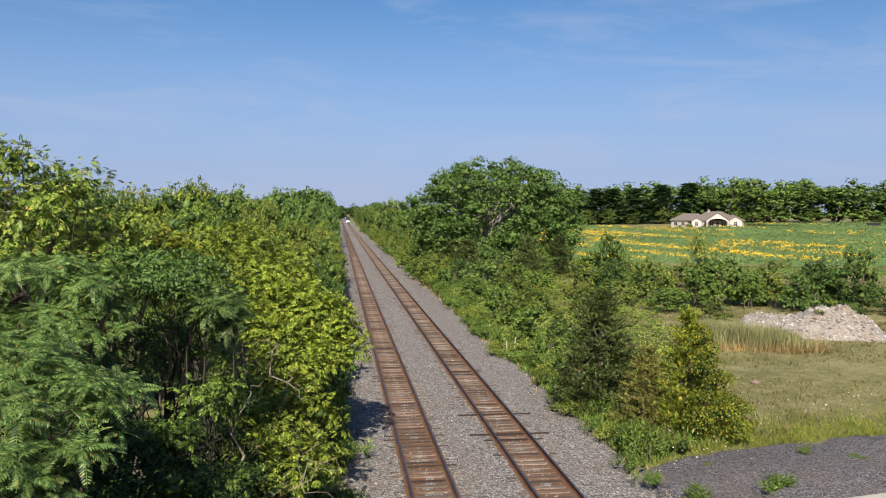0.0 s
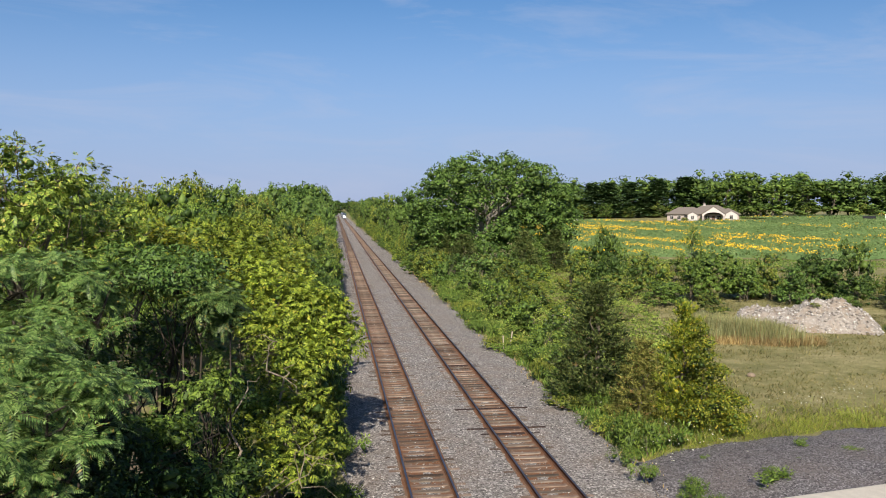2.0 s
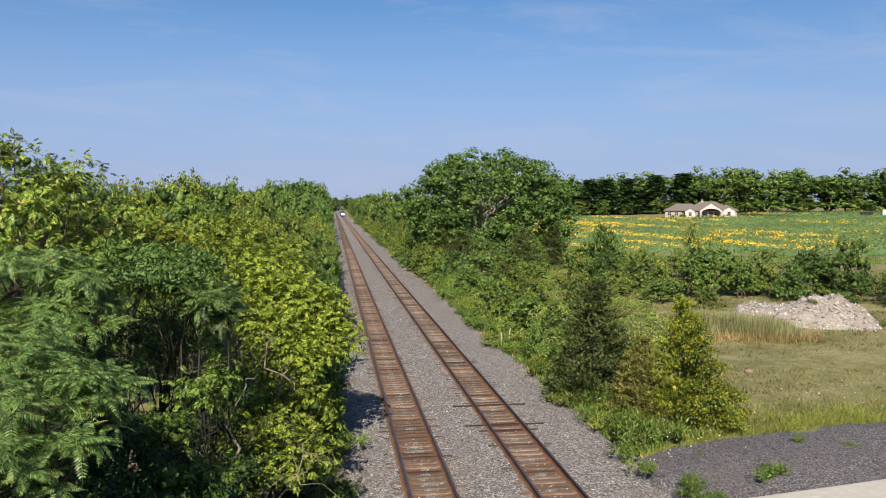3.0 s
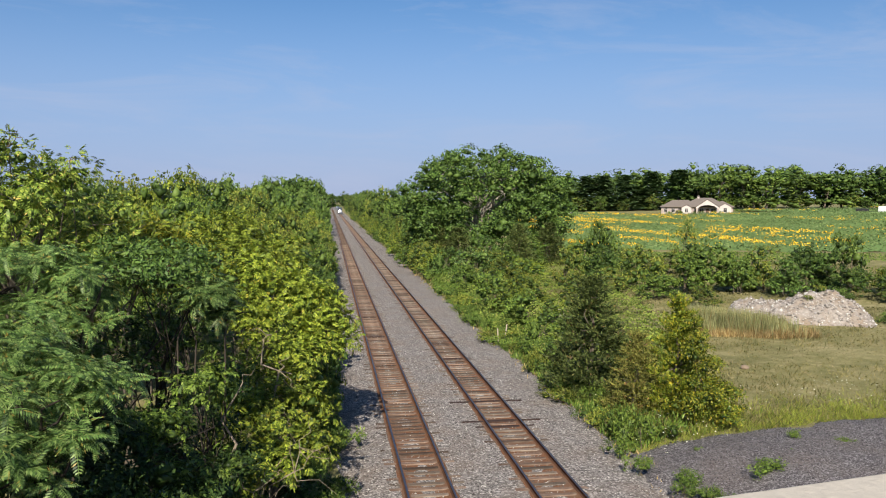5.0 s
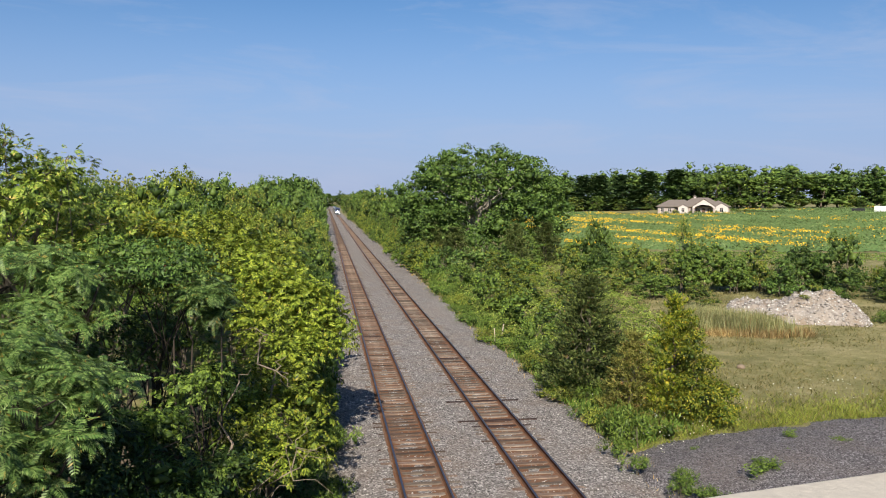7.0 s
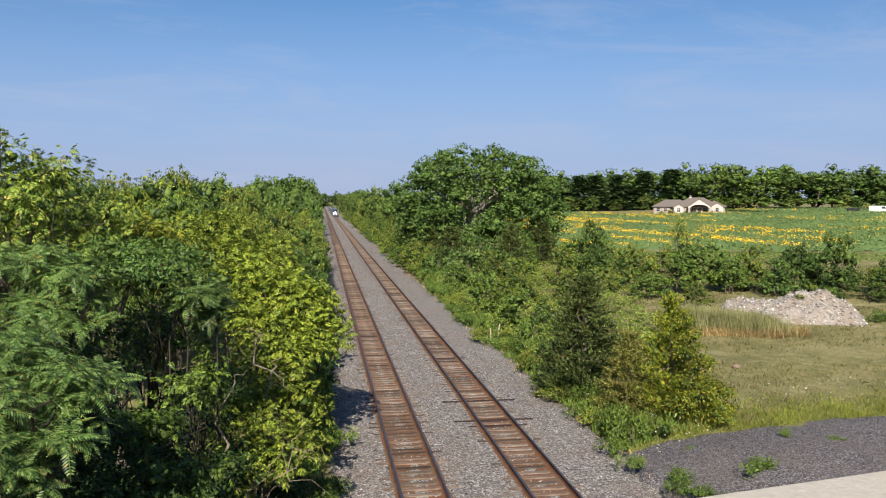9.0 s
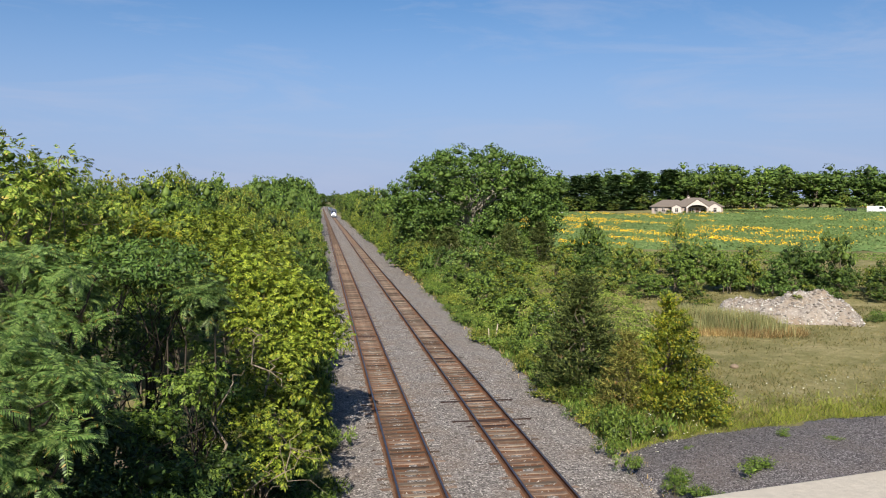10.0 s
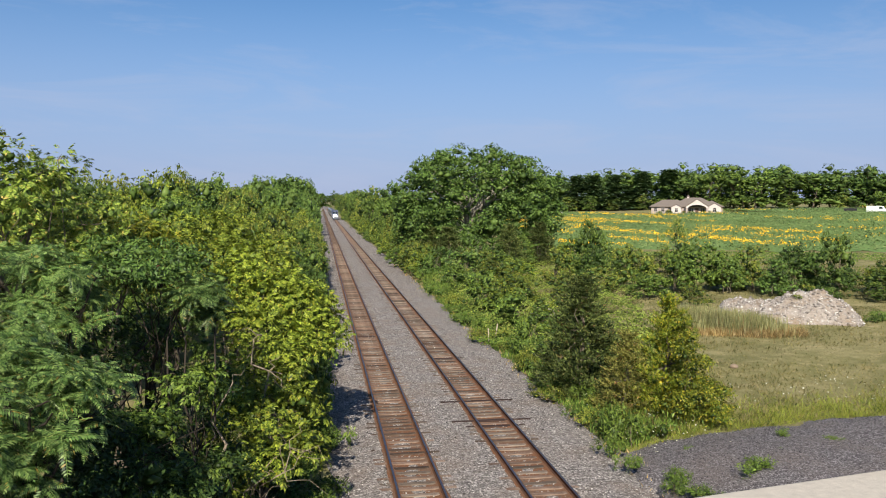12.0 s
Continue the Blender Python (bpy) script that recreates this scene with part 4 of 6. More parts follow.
    build_lobed_tree(47, "wild_cherry", "dark green wild cherry whose boughs roof a shaded hollow", -4.6, 23.4,
                     [(-4.6, 18.7, 7.75, 0.8, 0.35), (-3.9, 18.9, 7.7, 0.8, 0.35), (-3.3, 19.4, 7.5, 0.7, 0.35), (-4.4, 19.9, 7.9, 1.0, 0.4), (-3.6, 20.3, 7.8, 0.9, 0.4), (-5.2, 19.2, 7.9, 0.8, 0.35), (-4.2, 21.2, 7.9, 1.1, 0.5), (-5.2, 20.9, 8.0, 1.0, 0.5), (-3.2, 21.6, 7.4, 0.9, 0.5), (-4.4, 22.6, 7.7, 1.0, 0.6)],
                     420, 10, 0.125, 0.05, 0.15, L_DEEP, 0.6, 0.07, M_DARKBARK, 3)
    build_lobed_tree(48, "elder_shrub", "mid-green elder shrub with loose sprays before the dark hollow", -2.9, 18.6,
                     [(-3.0, 18.6, 5.0, 0.8, 0.6), (-3.6, 17.6, 4.4, 0.7, 0.6), (-2.8, 17.4, 3.4, 0.7, 0.6), (-3.3, 16.0, 3.6, 0.6, 0.5), (-3.0, 21.4, 5.4, 0.7, 0.5)],
                     130, 5, 0, 0, 0, L_GREEN, 0.4, 0.03, M_DARKBARK, 4, sprigs=0.85)
    build_lobed_tree(45, "box_elder", "tall yellow-tinged box elder with loose open crown", -8.4, 24.4,
                     [(-8.8, 23.0, 9.6, 1.5, 1.2), (-7.8, 24.6, 9.4, 1.4, 1.1), (-9.6, 24.0, 9.9, 1.6, 1.2), (-7.2, 25.6, 8.6, 1.3, 1.1), (-6.6, 27.0, 7.9, 1.3, 1.0), (-8.6, 26.0, 9.0, 1.6, 1.2), (-8.0, 22.0, 8.2, 1.4, 1.1), (-7.0, 23.4, 7.6, 1.3, 1.0), (-9.4, 21.4, 8.8, 1.6, 1.2), (-6.4, 25.0, 7.2, 1.1, 0.9), (-10.5, 23.0, 8.6, 1.7, 1.4), (-7.6, 25.0, 10.0, 0.5, 0.4), (-9.0, 23.2, 10.7, 0.9, 0.7), (-8.4, 22.7, 10.8, 0.6, 0.5), (-7.5, 24.8, 10.5, 0.3, 0.22), (-7.8, 24.0, 10.1, 0.5, 0.4)],
                     760, 6, 0, 0, 0, L_BOXELDER, 0.5, 0.16, sprigs=0.95)
    build_lobed_tree(46, "ash_tree", "pale yellow-green ash crown below the taller box elder", -6.4, 28.0,
                     [(-6.4, 27.6, 7.6, 1.2, 0.9), (-5.2, 28.2, 7.4, 1.1, 0.9), (-7.4, 28.6, 7.9, 1.3, 0.9), (-5.8, 30.2, 7.6, 1.3, 1.0), (-4.6, 27.0, 6.8, 1.0, 0.8)],
                     330, 6, 0, 0, 0, L_YELLOW, 0.45, sprigs=1.2)


def canopy(x, y):
    base = np.interp(y, [30, 80, 110, 150, 190, 230, 400, 900], [11.8, 12.1, 12.5, 13.0, 14.0, 16.8, 17, 18])
    near = np.interp(x, [-10, -5, -1, 0.6], [1.0, 0.78, 0.6, 0.42])
    far = np.interp(x, [-8, -4, 0, 1], [1.0, 0.93, 0.72, 0.5])
    return base * (near + (far - near) * np.interp(y, [110, 200], [0, 1]))


def build_left_woods():
    rng = random.Random(8)
    leaves = [L_GREEN, L_OLIVE, L_OLIVE, L_DEEP, L_GREEN, L_LIME]
    words = {L_GREEN: "mid-green", L_OLIVE: "olive-green", L_DEEP: "dark green", L_LIME: "lime-green"}
    y = 36.0
    while y < 125:
        x = -2.2 + rng.uniform(-0.6, 0.6) if y > 46 else -7.5
        while x > -12 - y * 0.17:
            h = canopy(x, y) * rng.uniform(0.88, 1.04) * (0.9 if y < 46 else 1.0)
            r = max(2.0, h * rng.uniform(0.24, 0.32))
            mat = rng.choice(leaves)
            if y < 60 and x < -5:
                mat = rng.choice([L_DEEP, L_GREEN, L_LIME, L_GREEN])
            if y > 55 and x > -6 and y < 85:
                mat = L_OLIVE if rng.random() < 0.7 else L_GREEN
            plant("tree" if y < 54 else "mid_tree", "broadleaf_tree", words[mat] + " broadleaf tree in the wood beside the track", "tree", x, y + rng.uniform(-1.5, 1.5), (r / 4, h / 10), mat, rng.uniform(0, 360), "trees of the trackside wood")
            x -= r * rng.uniform(1.25, 1.6)
        y += 4.6 + y * 0.035
    while y < 700:
        x = None
        while x is None or x > -10 - min(y * 0.05, 14):
            h = canopy(x if x is not None else -2.5, y) * rng.uniform(0.85, 1.05)
            r = h * rng.uniform(0.26, 0.36) * (0.75 if x is None else 1)
            x = 0.2 - r if x is None else x
            plant("far_tree", "broadleaf_tree", "green broadleaf tree in the wood far along the track", "tree", x, y + rng.uniform(-3, 3), (r / 4.4, h / 10), rng.choice([L_GREEN, L_DEEP, L_DEEP]), rng.uniform(0, 360), "trees of the trackside wood")
            x -= r * rng.uniform(1.2, 1.6)
        y += 10 + (y - 130) * 0.12
    # low growth along the ballast edge
    y = 33.0
    while y < 130:
        h = np.interp(y, [30, 48, 80, 130], [3.6, 4.2, 5.0, 6.4]) * rng.uniform(0.75, 1.1)
        plant("shrub", "trackside_shrub", "dense green shrub at the ballast edge", "shrub", -0.9 + rng.uniform(-0.5, 0.3), y, (rng.uniform(0.62, 0.8), h / 3), rng.choice([L_GREEN, L_DEEP, L_SUMAC, L_OLIVE]), rng.uniform(0, 360), "shrubs along the ballast")
        y += rng.uniform(1.8, 2.8)
    for i in range(16):
        y = 20.5 + i * 0.9
        plant("weed", "trackside_weed", "low green weeds at the shaded ballast edge", "weed", rng.uniform(-0.9, 0.3), y, (rng.uniform(0.6, 1.1), rng.uniform(0.6, 1.2)), rng.choice([L_GREEN, L_WEED]), rng.uniform(0, 360), "weeds along the ballast")


def build_right_plants():
    rng = random.Random(17)
    plant("cedar", "red_cedar", "dark green red cedar with a ragged conical crown", "tree", 13.0, 38.4, (1.08, 0.97), L_CEDAR, 40, "", 0)
    plant("cedar", "red_cedar", "olive-brown red cedar with dry inner twigs", "tree", 13.4, 33.6, (0.62, 0.62), L_RUSSET, 10, "", 1)
    plant("cedar", "vine_covered_cedar", "red cedar overgrown with yellow-green creeper", "tree", 15.1, 33.0, (0.72, 0.86), L_YELLOW, 200, "", 2)
    build_lobed_tree(61, "creeper", "yellow-green creeper hanging over a cedar", 15.4, 31.7,
                     [(15.1, 30.8, 1.3, 1.2, 0.9), (16.0, 31.1, 1.1, 1.0, 0.8), (15.3, 31.4, 2.5, 0.8, 0.8), (15.4, 31.7, 3.4, 0.55, 0.6), (16.6, 31.7, 0.8, 0.8, 0.6), (14.4, 30.7, 0.8, 0.8, 0.6), (15.6, 30.3, 0.6, 0.8, 0.5), (16.0, 31.9, 2.0, 0.8, 0.8), (15.3, 32.0, 4.2, 0.35, 0.4)], 1000, 11, 0.11, 0.06, 0.13, L_YELLOW, 0.4, 0.03, M_BARK)
    # scattered trees and shrubs between the track and the field: x, y, height, radius, kind, leaf
    far_verge = [(13.6, 95, 4.0, 2.2, "shrub", L_DEEP), (13.4, 80, 3.0, 1.8, "shrub", L_GREEN), (15.2, 84, 4.0, 2.4, "shrub", L_SUMAC), (17.5, 90, 3.6, 2.6, "shrub", L_OLIVE),
            (20.5, 92, 3.4, 2.6, "shrub", L_GREEN), (17.0, 78, 3.2, 2.5, "shrub", L_OLIVE), (20.0, 82, 3.0, 2.5, "shrub", L_LIME), (17.0, 106, 5.6, 2.6, "cedar", L_CEDAR),
            (21.0, 104, 4.5, 2.4, "shrub", L_DEEP), (15.0, 112, 6.2, 2.4, "cedar", L_CEDAR), (13.6, 104, 3.4, 1.6, "shrub", L_LIME)]
    near_verge = [(13.6, 66, 3.5, 1.9, "shrub", L_GREEN), (15.4, 64, 3.2, 2.0, "shrub", L_LIME), (17.0, 68, 2.6, 2.0, "shrub", L_OLIVE), (14.0, 56, 2.8, 1.7, "shrub", L_GREEN),
            (15.8, 54, 2.5, 1.7, "shrub", L_LIME), (13.2, 49, 2.5, 1.6, "shrub", L_GREEN), (14.8, 46.5, 2.2, 1.5, "shrub", L_WEED), (16.5, 48, 1.6, 1.4, "shrub", L_OLIVE),
            (12.6, 43.5, 1.8, 1.2, "shrub", L_WEED), (15.4, 40.5, 2.4, 1.4, "shrub", L_GREEN)]
    field_hedge = [(29.5, 85, 6.3, 2.4, "shrub", L_GREEN), (24.1, 80, 3.9, 1.9, "shrub", L_OLIVE), (23.8, 100, 6.0, 2.2, "cedar", L_CEDAR), (31.0, 75, 4.5, 2.4, "shrub", L_OLIVE),
            (34.7, 75, 7.6, 1.5, "tree", L_OLIVE), (35.4, 72, 4.8, 2.8, "shrub", L_GREEN), (38.2, 71, 3.2, 2.0, "shrub", L_DEEP), (40.1, 70, 4.3, 2.3, "shrub", L_OLIVE),
            (42.6, 67, 4.2, 2.3, "shrub", L_DEEP), (44.4, 66, 3.9, 2.1, "shrub", L_DEEP), (47.4, 68, 5.2, 2.0, "shrub", L_GREEN), (49.0, 64, 3.2, 2.2, "shrub", L_OLIVE),
            (46.0, 60, 2.6, 2.0, "shrub", L_GREEN), (50.5, 60, 3.0, 2.4, "shrub", L_OLIVE), (43.5, 62, 2.8, 1.8, "shrub", L_DEEP), (40.0, 66, 3.4, 1.9, "shrub", L_DEEP)]
    field_scrub = [(27.6, 78, 4.2, 2.0, "shrub", L_DEEP), (33.0, 71, 3.6, 2.0, "shrub", L_GREEN), (37.0, 69, 3.4, 1.8, "shrub", L_GREEN), (22.5, 70, 2.4, 2.0, "shrub", L_OLIVE),
            (26.0, 72, 2.6, 2.0, "shrub", L_OLIVE), (29.0, 68, 2.4, 1.8, "shrub", L_GREEN), (30.5, 62, 1.8, 1.4, "shrub", L_OLIVE), (29.5, 106, 5.8, 2.6, "cedar", L_CEDAR),
            (26.0, 103, 4.2, 2.4, "shrub", L_GREEN), (32.5, 100, 3.6, 2.3, "shrub", L_LIME), (35.0, 92, 3.0, 2.2, "shrub", L_OLIVE), (38.5, 88, 2.8, 2.1, "shrub", L_OLIVE),
            (33.2, 84, 3.0, 2.0, "shrub", L_GREEN)]
    unit_size = {"tree": (4.0, 10.0), "shrub": (2.0, 3.0), "cedar": (2.0, 6.0)}
    words = {L_GREEN: "mid-green", L_OLIVE: "olive-green", L_DEEP: "dark green", L_LIME: "lime-green", L_SUMAC: "blue-green", L_WEED: "fresh green", L_CEDAR: "dull green", L_RUSSET: "brownish green"}
    names = {"tree": "young_tree", "shrub": "bush", "cedar": "red_cedar"}
    for i, (x, y, h, r, kind, leaf) in enumerate(far_verge + near_verge + field_hedge + field_scrub):
        ur, uh = unit_size[kind]
        plant(kind, names[kind], words[leaf] + {"tree": " young broadleaf tree in the scrub", "shrub": " rounded bush in the trackside scrub", "cedar": " conical cedar in the trackside scrub"}[kind], {"tree": "tree", "shrub": "bush", "cedar": "tree"}[kind], x, y, (r / ur, h / uh), leaf, i * 67 % 360, "scrub beside the track", i)
    # weeds along the ballast's far shoulder
    y = 29.5
    while y < 95:
        plant("weed", "roadside_weed", "knee-high leafy green weeds on the ballast shoulder", "weed", 11.7 + rng.uniform(-0.5, 0.9) + 0.9 * noise.noise((y * 0.22, 2.0, 0)), y, (rng.uniform(0.7, 1.4), rng.uniform(0.5, 1.45)), rng.choice([L_WEED, L_WEED, L_GREEN, L_OLIVE]), rng.uniform(0, 360), "weeds on the ballast shoulder")
        y += rng.uniform(0.6, 1.2) * (1 + y / 80)
    for x, y, w, h in ((14.2, 24.6, 0.8, 0.5), (17.4, 27.6, 0.4, 0.25), (13.4, 27.4, 0.2, 0.2), (11.7, 24.8, 0.5, 0.7), (11.2, 23.8, 0.6, 0.6), (12.0, 23.4, 0.6, 0.5), (18.8, 26.8, 0.35, 0.25), (10.8, 26.6, 0.5, 0.6), (10.8, 28.4, 0.6, 0.7), (16.2, 26.0, 0.15, 0.18)):
        plant("weed", "gravel_weed", "green weed growing in the dark gravel", "weed", x, y, (w, h), rng.choice([L_WEED, L_GREEN]), rng.uniform(0, 360), "weeds in the gravel", None, land(x, y) + 0.25)
    # trees of the line along the track, past the large tree
    y = 128.0
    while y < 700:
        x = None
        for k in range(2):
            h = np.interp(y, [128, 150, 230, 400, 700], [9.5, 12.4, 12.3, 12.5, 14]) * rng.uniform(0.8, 1.05) * (0.72 if k == 0 and y < 200 else 1)
            r = h * rng.uniform(0.26, 0.34) * (0.8 if k == 0 else 1)
            x = 11.6 + r if x is None else x
            plant("mid_tree" if y < 200 else "far_tree", "broadleaf_tree", "green broadleaf tree in the line along the track", "tree", x, y + rng.uniform(-3, 3), (r / 4.2, h / 10), rng.choice([L_GREEN, L_OLIVE, L_GREEN, L_DEEP]), rng.uniform(0, 360), "tree line along the track")
            x += r * 1.35
        y += 6.5 + (y - 128) * 0.08
    y = 98.0
    while y < 420:
        h = rng.uniform(2.6, 4.6)
        plant("shrub", "bush", "rounded green bush at the foot of the tree line", "bush", 12.1 + rng.uniform(-0.2, 1.0), y, (rng.uniform(0.8, 1.1), h / 3), rng.choice([L_GREEN, L_OLIVE, L_LIME, L_DEEP]), rng.uniform(0, 360), "bushes below the tree line")
        y += 3.2 + (y - 98) * 0.035
    # woods across the end of the view
    for i in range(18):
        plant("far_tree", "broadleaf_tree", "hazy dark tree closing the far end of the line", "tree", -40 + i * 5.5 + rng.uniform(-2, 2), 975 + rng.uniform(-20, 20), (rng.uniform(1.6, 2.2), rng.uniform(1.6, 2.0)), L_DEEP, rng.uniform(0, 360), "trees at the far end of the line")


def build_far_woods():
    rng = random.Random(29)
    # the wood behind the house
    a, b = Vector((62, 372)), Vector((300, 225))
    for row in range(3):
        n = (30, 27, 24)[row]
        for i in range(n):
            t = (i + rng.uniform(-0.3, 0.3)) / (n - 1)
            p = a.lerp(b, t) + Vector((0.53, 0.85)) * (row * 11 + rng.uniform(-3, 3))
            pine = row == 0 and 0.08 < t < 0.36
            h = rng.uniform(14.0, 18.0) + (2.0 if row == 2 else 0)
            if pine:
                plant("pine", "pine_tree", "dark blue-green pine at the wood's edge", "tree", p.x, p.y, (rng.uniform(1.8, 2.4), h / 18), L_PINE, rng.uniform(0, 360), "pines at the wood's edge")
            else:
                plant("far_tree", "broadleaf_tree", "tall green broadleaf tree of the wood behind the field", "tree", p.x, p.y, (rng.uniform(1.7, 2.3), h / 10), rng.choice([L_GREEN, L_DEEP, L_DEEP, L_DEEP]), rng.uniform(0, 360), "wood behind the field")
    for t in (0.34, 0.365, 0.39):
        p = a.lerp(b, t) + Vector((0.53, 0.85)) * 6
        plant("far_tree", "broadleaf_tree", "tall green broadleaf tree of the wood behind the field", "tree", p.x, p.y, (1.7, 1.75), L_DEEP, t * 900, "wood behind the field")
    for i in range(34):
        t = rng.random()
        p = a.lerp(b, t) - Vector((0.53, 0.85)) * rng.uniform(3, 7)
        plant("far_tree", "wood_edge_bush", "green bush at the foot of the wood", "bush", p.x, p.y, (rng.uniform(0.7, 1.15), rng.uniform(0.35, 0.75)), rng.choice([L_GREEN, L_DEEP, L_OLIVE]), rng.uniform(0, 360), "bushes at the foot of the wood")


def build_bare_branches():
    """Dead pale limbs that show through the thicket's foliage."""
    rng = np.random.default_rng(55)
    for x, y, tip, r in ((-2.6, 24.2, (-2.1, 24.8, 4.4), 0.07), (-3.0, 22.6, (-1.2, 23.6, 2.6), 0.045), (-2.4, 21.6, (-1.5, 21.2, 2.3), 0.04), (-3.6, 25.4, (-1.9, 26.6, 5.0), 0.05), (-2.3, 20.0, (-0.8, 20.8, 2.9), 0.035), (-2.7, 20.4, (-1.3, 20.3, 2.5), 0.03), (-3.3, 21.0, (-2.3, 20.6, 4.6), 0.06)):
        z0 = land(x, y)
        end = np.array(tip) - np.array([x, y, z0])
        main = limb_path(rng, (0, 0, -0.2), end, 6, 0.14)
        thing = tagged(new("dead_branch"), "bare pale dead branch showing through the thicket", "branch", "dead branches in the thicket")
        thing.matrix_basis = pose(x, y, z0)
        part("limb", mesh_from("limb", *tube(main, np.linspace(r, r * 0.35, 6), 6), mat=M_DEADWOOD, smooth=True), thing)
        for k in range(9):
            a = main[rng.integers(2, 6)]
            q = a + unit(rng.normal(size=3) + np.array([0.5, 0, 0.4])) * rng.uniform(0.5, 1.3)
            twig = tube(limb_path(rng, a, q, 5, 0.25), np.linspace(r * 0.4, r * 0.1, 5), 4)
            part("twig", mesh_from("twig", *twig, mat=M_DEADWOOD, smooth=True), thing)


# ================= meadow, heaps and field =================


def in_heap(x, y):
    """How high the dark gravel spread lies over the land."""
    a = max(0.0, 1 - abs((y - (25.6 + 0.06 * (x - 14))) / (4.4 + 0.7 * noise.noise((x * 0.5, 1, 0)) + 0.35 * noise.noise((x * 1.7, y * 0.5, 3)))) ** 2.2)
    b = min(1.0, max(0.0, (x - 10.6 - 0.05 * max(0, y - 24) + 0.5 * noise.noise((x * 0.9, y * 0.9, 6))) / 0.7))
    return (0.5 + 0.12 * noise.noise((x * 0.4, y * 0.4, 2))) * a * b


def heap_mesh(name, x0, x1, y0, y1, step, height, mat):
    xs, ys = np.arange(x0, x1, step), np.arange(y0, y1, step)
    v = [(x, y, land(x, y) - 0.12 + height(x, y)) for y in ys for x in xs]
    w = len(xs)
    f = []
    for j in range(len(ys) - 1):
        for i in range(w - 1):
            if height(xs[i], ys[j]) + height(xs[i + 1], ys[j + 1]) > 0.02:
                f.append((j * w + i, j * w + i + 1, (j + 1) * w + i + 1, (j + 1) * w + i))
    return mesh_from(name, v, f, mat=mat, smooth=True)


def build_vines():
    rng = np.random.default_rng(77)
    n = 78000
    y = 40 + 78 * rng.random(n) ** 1.1
    x = 11.8 + rng.random(n) * (7 + (y - 40) * 0.32)
    hump = np.array([noise.noise((a * 0.35, c * 0.28, 4)) + 0.5 * noise.noise((a * 0.9, c * 0.8, 1)) for a, c in zip(x, y)])
    k = hump > -0.22
    x, y, hump = x[k], y[k], hump[k]
    z = np.array([land(a, c) for a, c in zip(x, y)]) + 0.15 + np.clip(hump + 0.25, 0, 1) * 1.3 * rng.uniform(0.75, 1.05, len(x))
    p = np.stack([x, y, z], 1)
    m = len(p)
    v, f = leaf_quads(p, rng.normal(size=(m, 3)) * np.array([1, 1, 0.4]), np.array([0, -0.4, 1.0]) + rng.normal(size=(m, 3)) * 0.4, rng.uniform(0.1, 0.21, m), rng.uniform(0.07, 0.14, m))
    tagged(new("ground_vines", mesh_from("ground_vines", v, f, mat=L_VINE)), "light green vines and brambles over the trackside ground", "vines", kind="stuff")


def build_gravel_pile():
    pile = tagged(new("gravel_pile"), "low spread of dark grey gravel with a few weeds in it", "gravel pile")
    part("gravel", heap_mesh("gravel", 10.5, 34, 20, 31.5, 0.3, in_heap, M_DARKGRAVEL), pile)
    rng = np.random.default_rng(71)
    n = 14000
    x, y = rng.uniform(10.9, 30, n), rng.uniform(21, 31, n)
    h = np.array([in_heap(a, b) for a, b in zip(x, y)])
    z = np.array([land(a, b) for a, b in zip(x, y)]) - 0.12 + h
    k = h > 0.05
    v, f = stones(rng, np.stack([x, y, z + 0.008], 1)[k], rng.uniform(0.02, 0.05, n)[k])
    tagged(part("loose_gravel", mesh_from("loose_gravel", v, tris=f, mat=M_DARKSTONE), pile), kind="stuff")


def mound_height(x, y):
    # axis from (30.2, 56.5) to (39, 51.2)
    ax, ay = 8.8, -5.3
    ln = math.hypot(ax, ay)
    ux, uy = ax / ln, ay / ln
    s = (x - 30.2) * ux + (y - 56.5) * uy
    d = -(x - 30.2) * uy + (y - 56.5) * ux
    crest = np.interp(s, [-1.0, 0.0, 1.0, 3.2, 4.4, 5.4, 6.8, 7.8, 8.6, 9.5], [0, 1.2, 1.4, 1.4, 1.75, 1.98, 1.95, 1.6, 1.0, 0])
    half = 2.9 + 0.5 * noise.noise((s * 0.5, 0, 4))
    h = crest * max(0.0, 1 - (abs(d) / half) ** 2.2)
    return h * (1 + 0.14 * noise.noise((x * 0.8, y * 0.8, 1))) + ((0.34 * noise.noise((x * 1.6, y * 1.6, 7)) + 0.16 * noise.noise((x * 4.1, y * 4.1, 3))) * min(1, h) if h > 0.05 else 0)


def build_rubble_mound():
    mound = tagged(new("rubble_mound"), "mound of pale broken stone and earth with sparse weeds", "rubble mound")
    part("earth", heap_mesh("earth", 28.5, 42, 47.5, 61, 0.22, mound_height, M_RUBBLE), mound)
    rng = np.random.default_rng(72)
    n = 9000
    x, y = rng.uniform(29, 41.5, n), rng.uniform(48, 60, n)
    h = np.array([mound_height(a, b) for a, b in zip(x, y)])
    z = np.array([land(a, b) for a, b in zip(x, y)]) - 0.12 + h
    k = h > 0.12
    size = rng.uniform(0.04, 0.13, n) + 0.13 * rng.random(n) * (rng.random(n) < 0.07)
    v, f = stones(rng, np.stack([x, y, z + 0.01], 1)[k], size[k])
    tagged(part("broken_stone", mesh_from("broken_stone", v, tris=f, mat=M_RUBBLE_STONE), mound), kind="stuff")


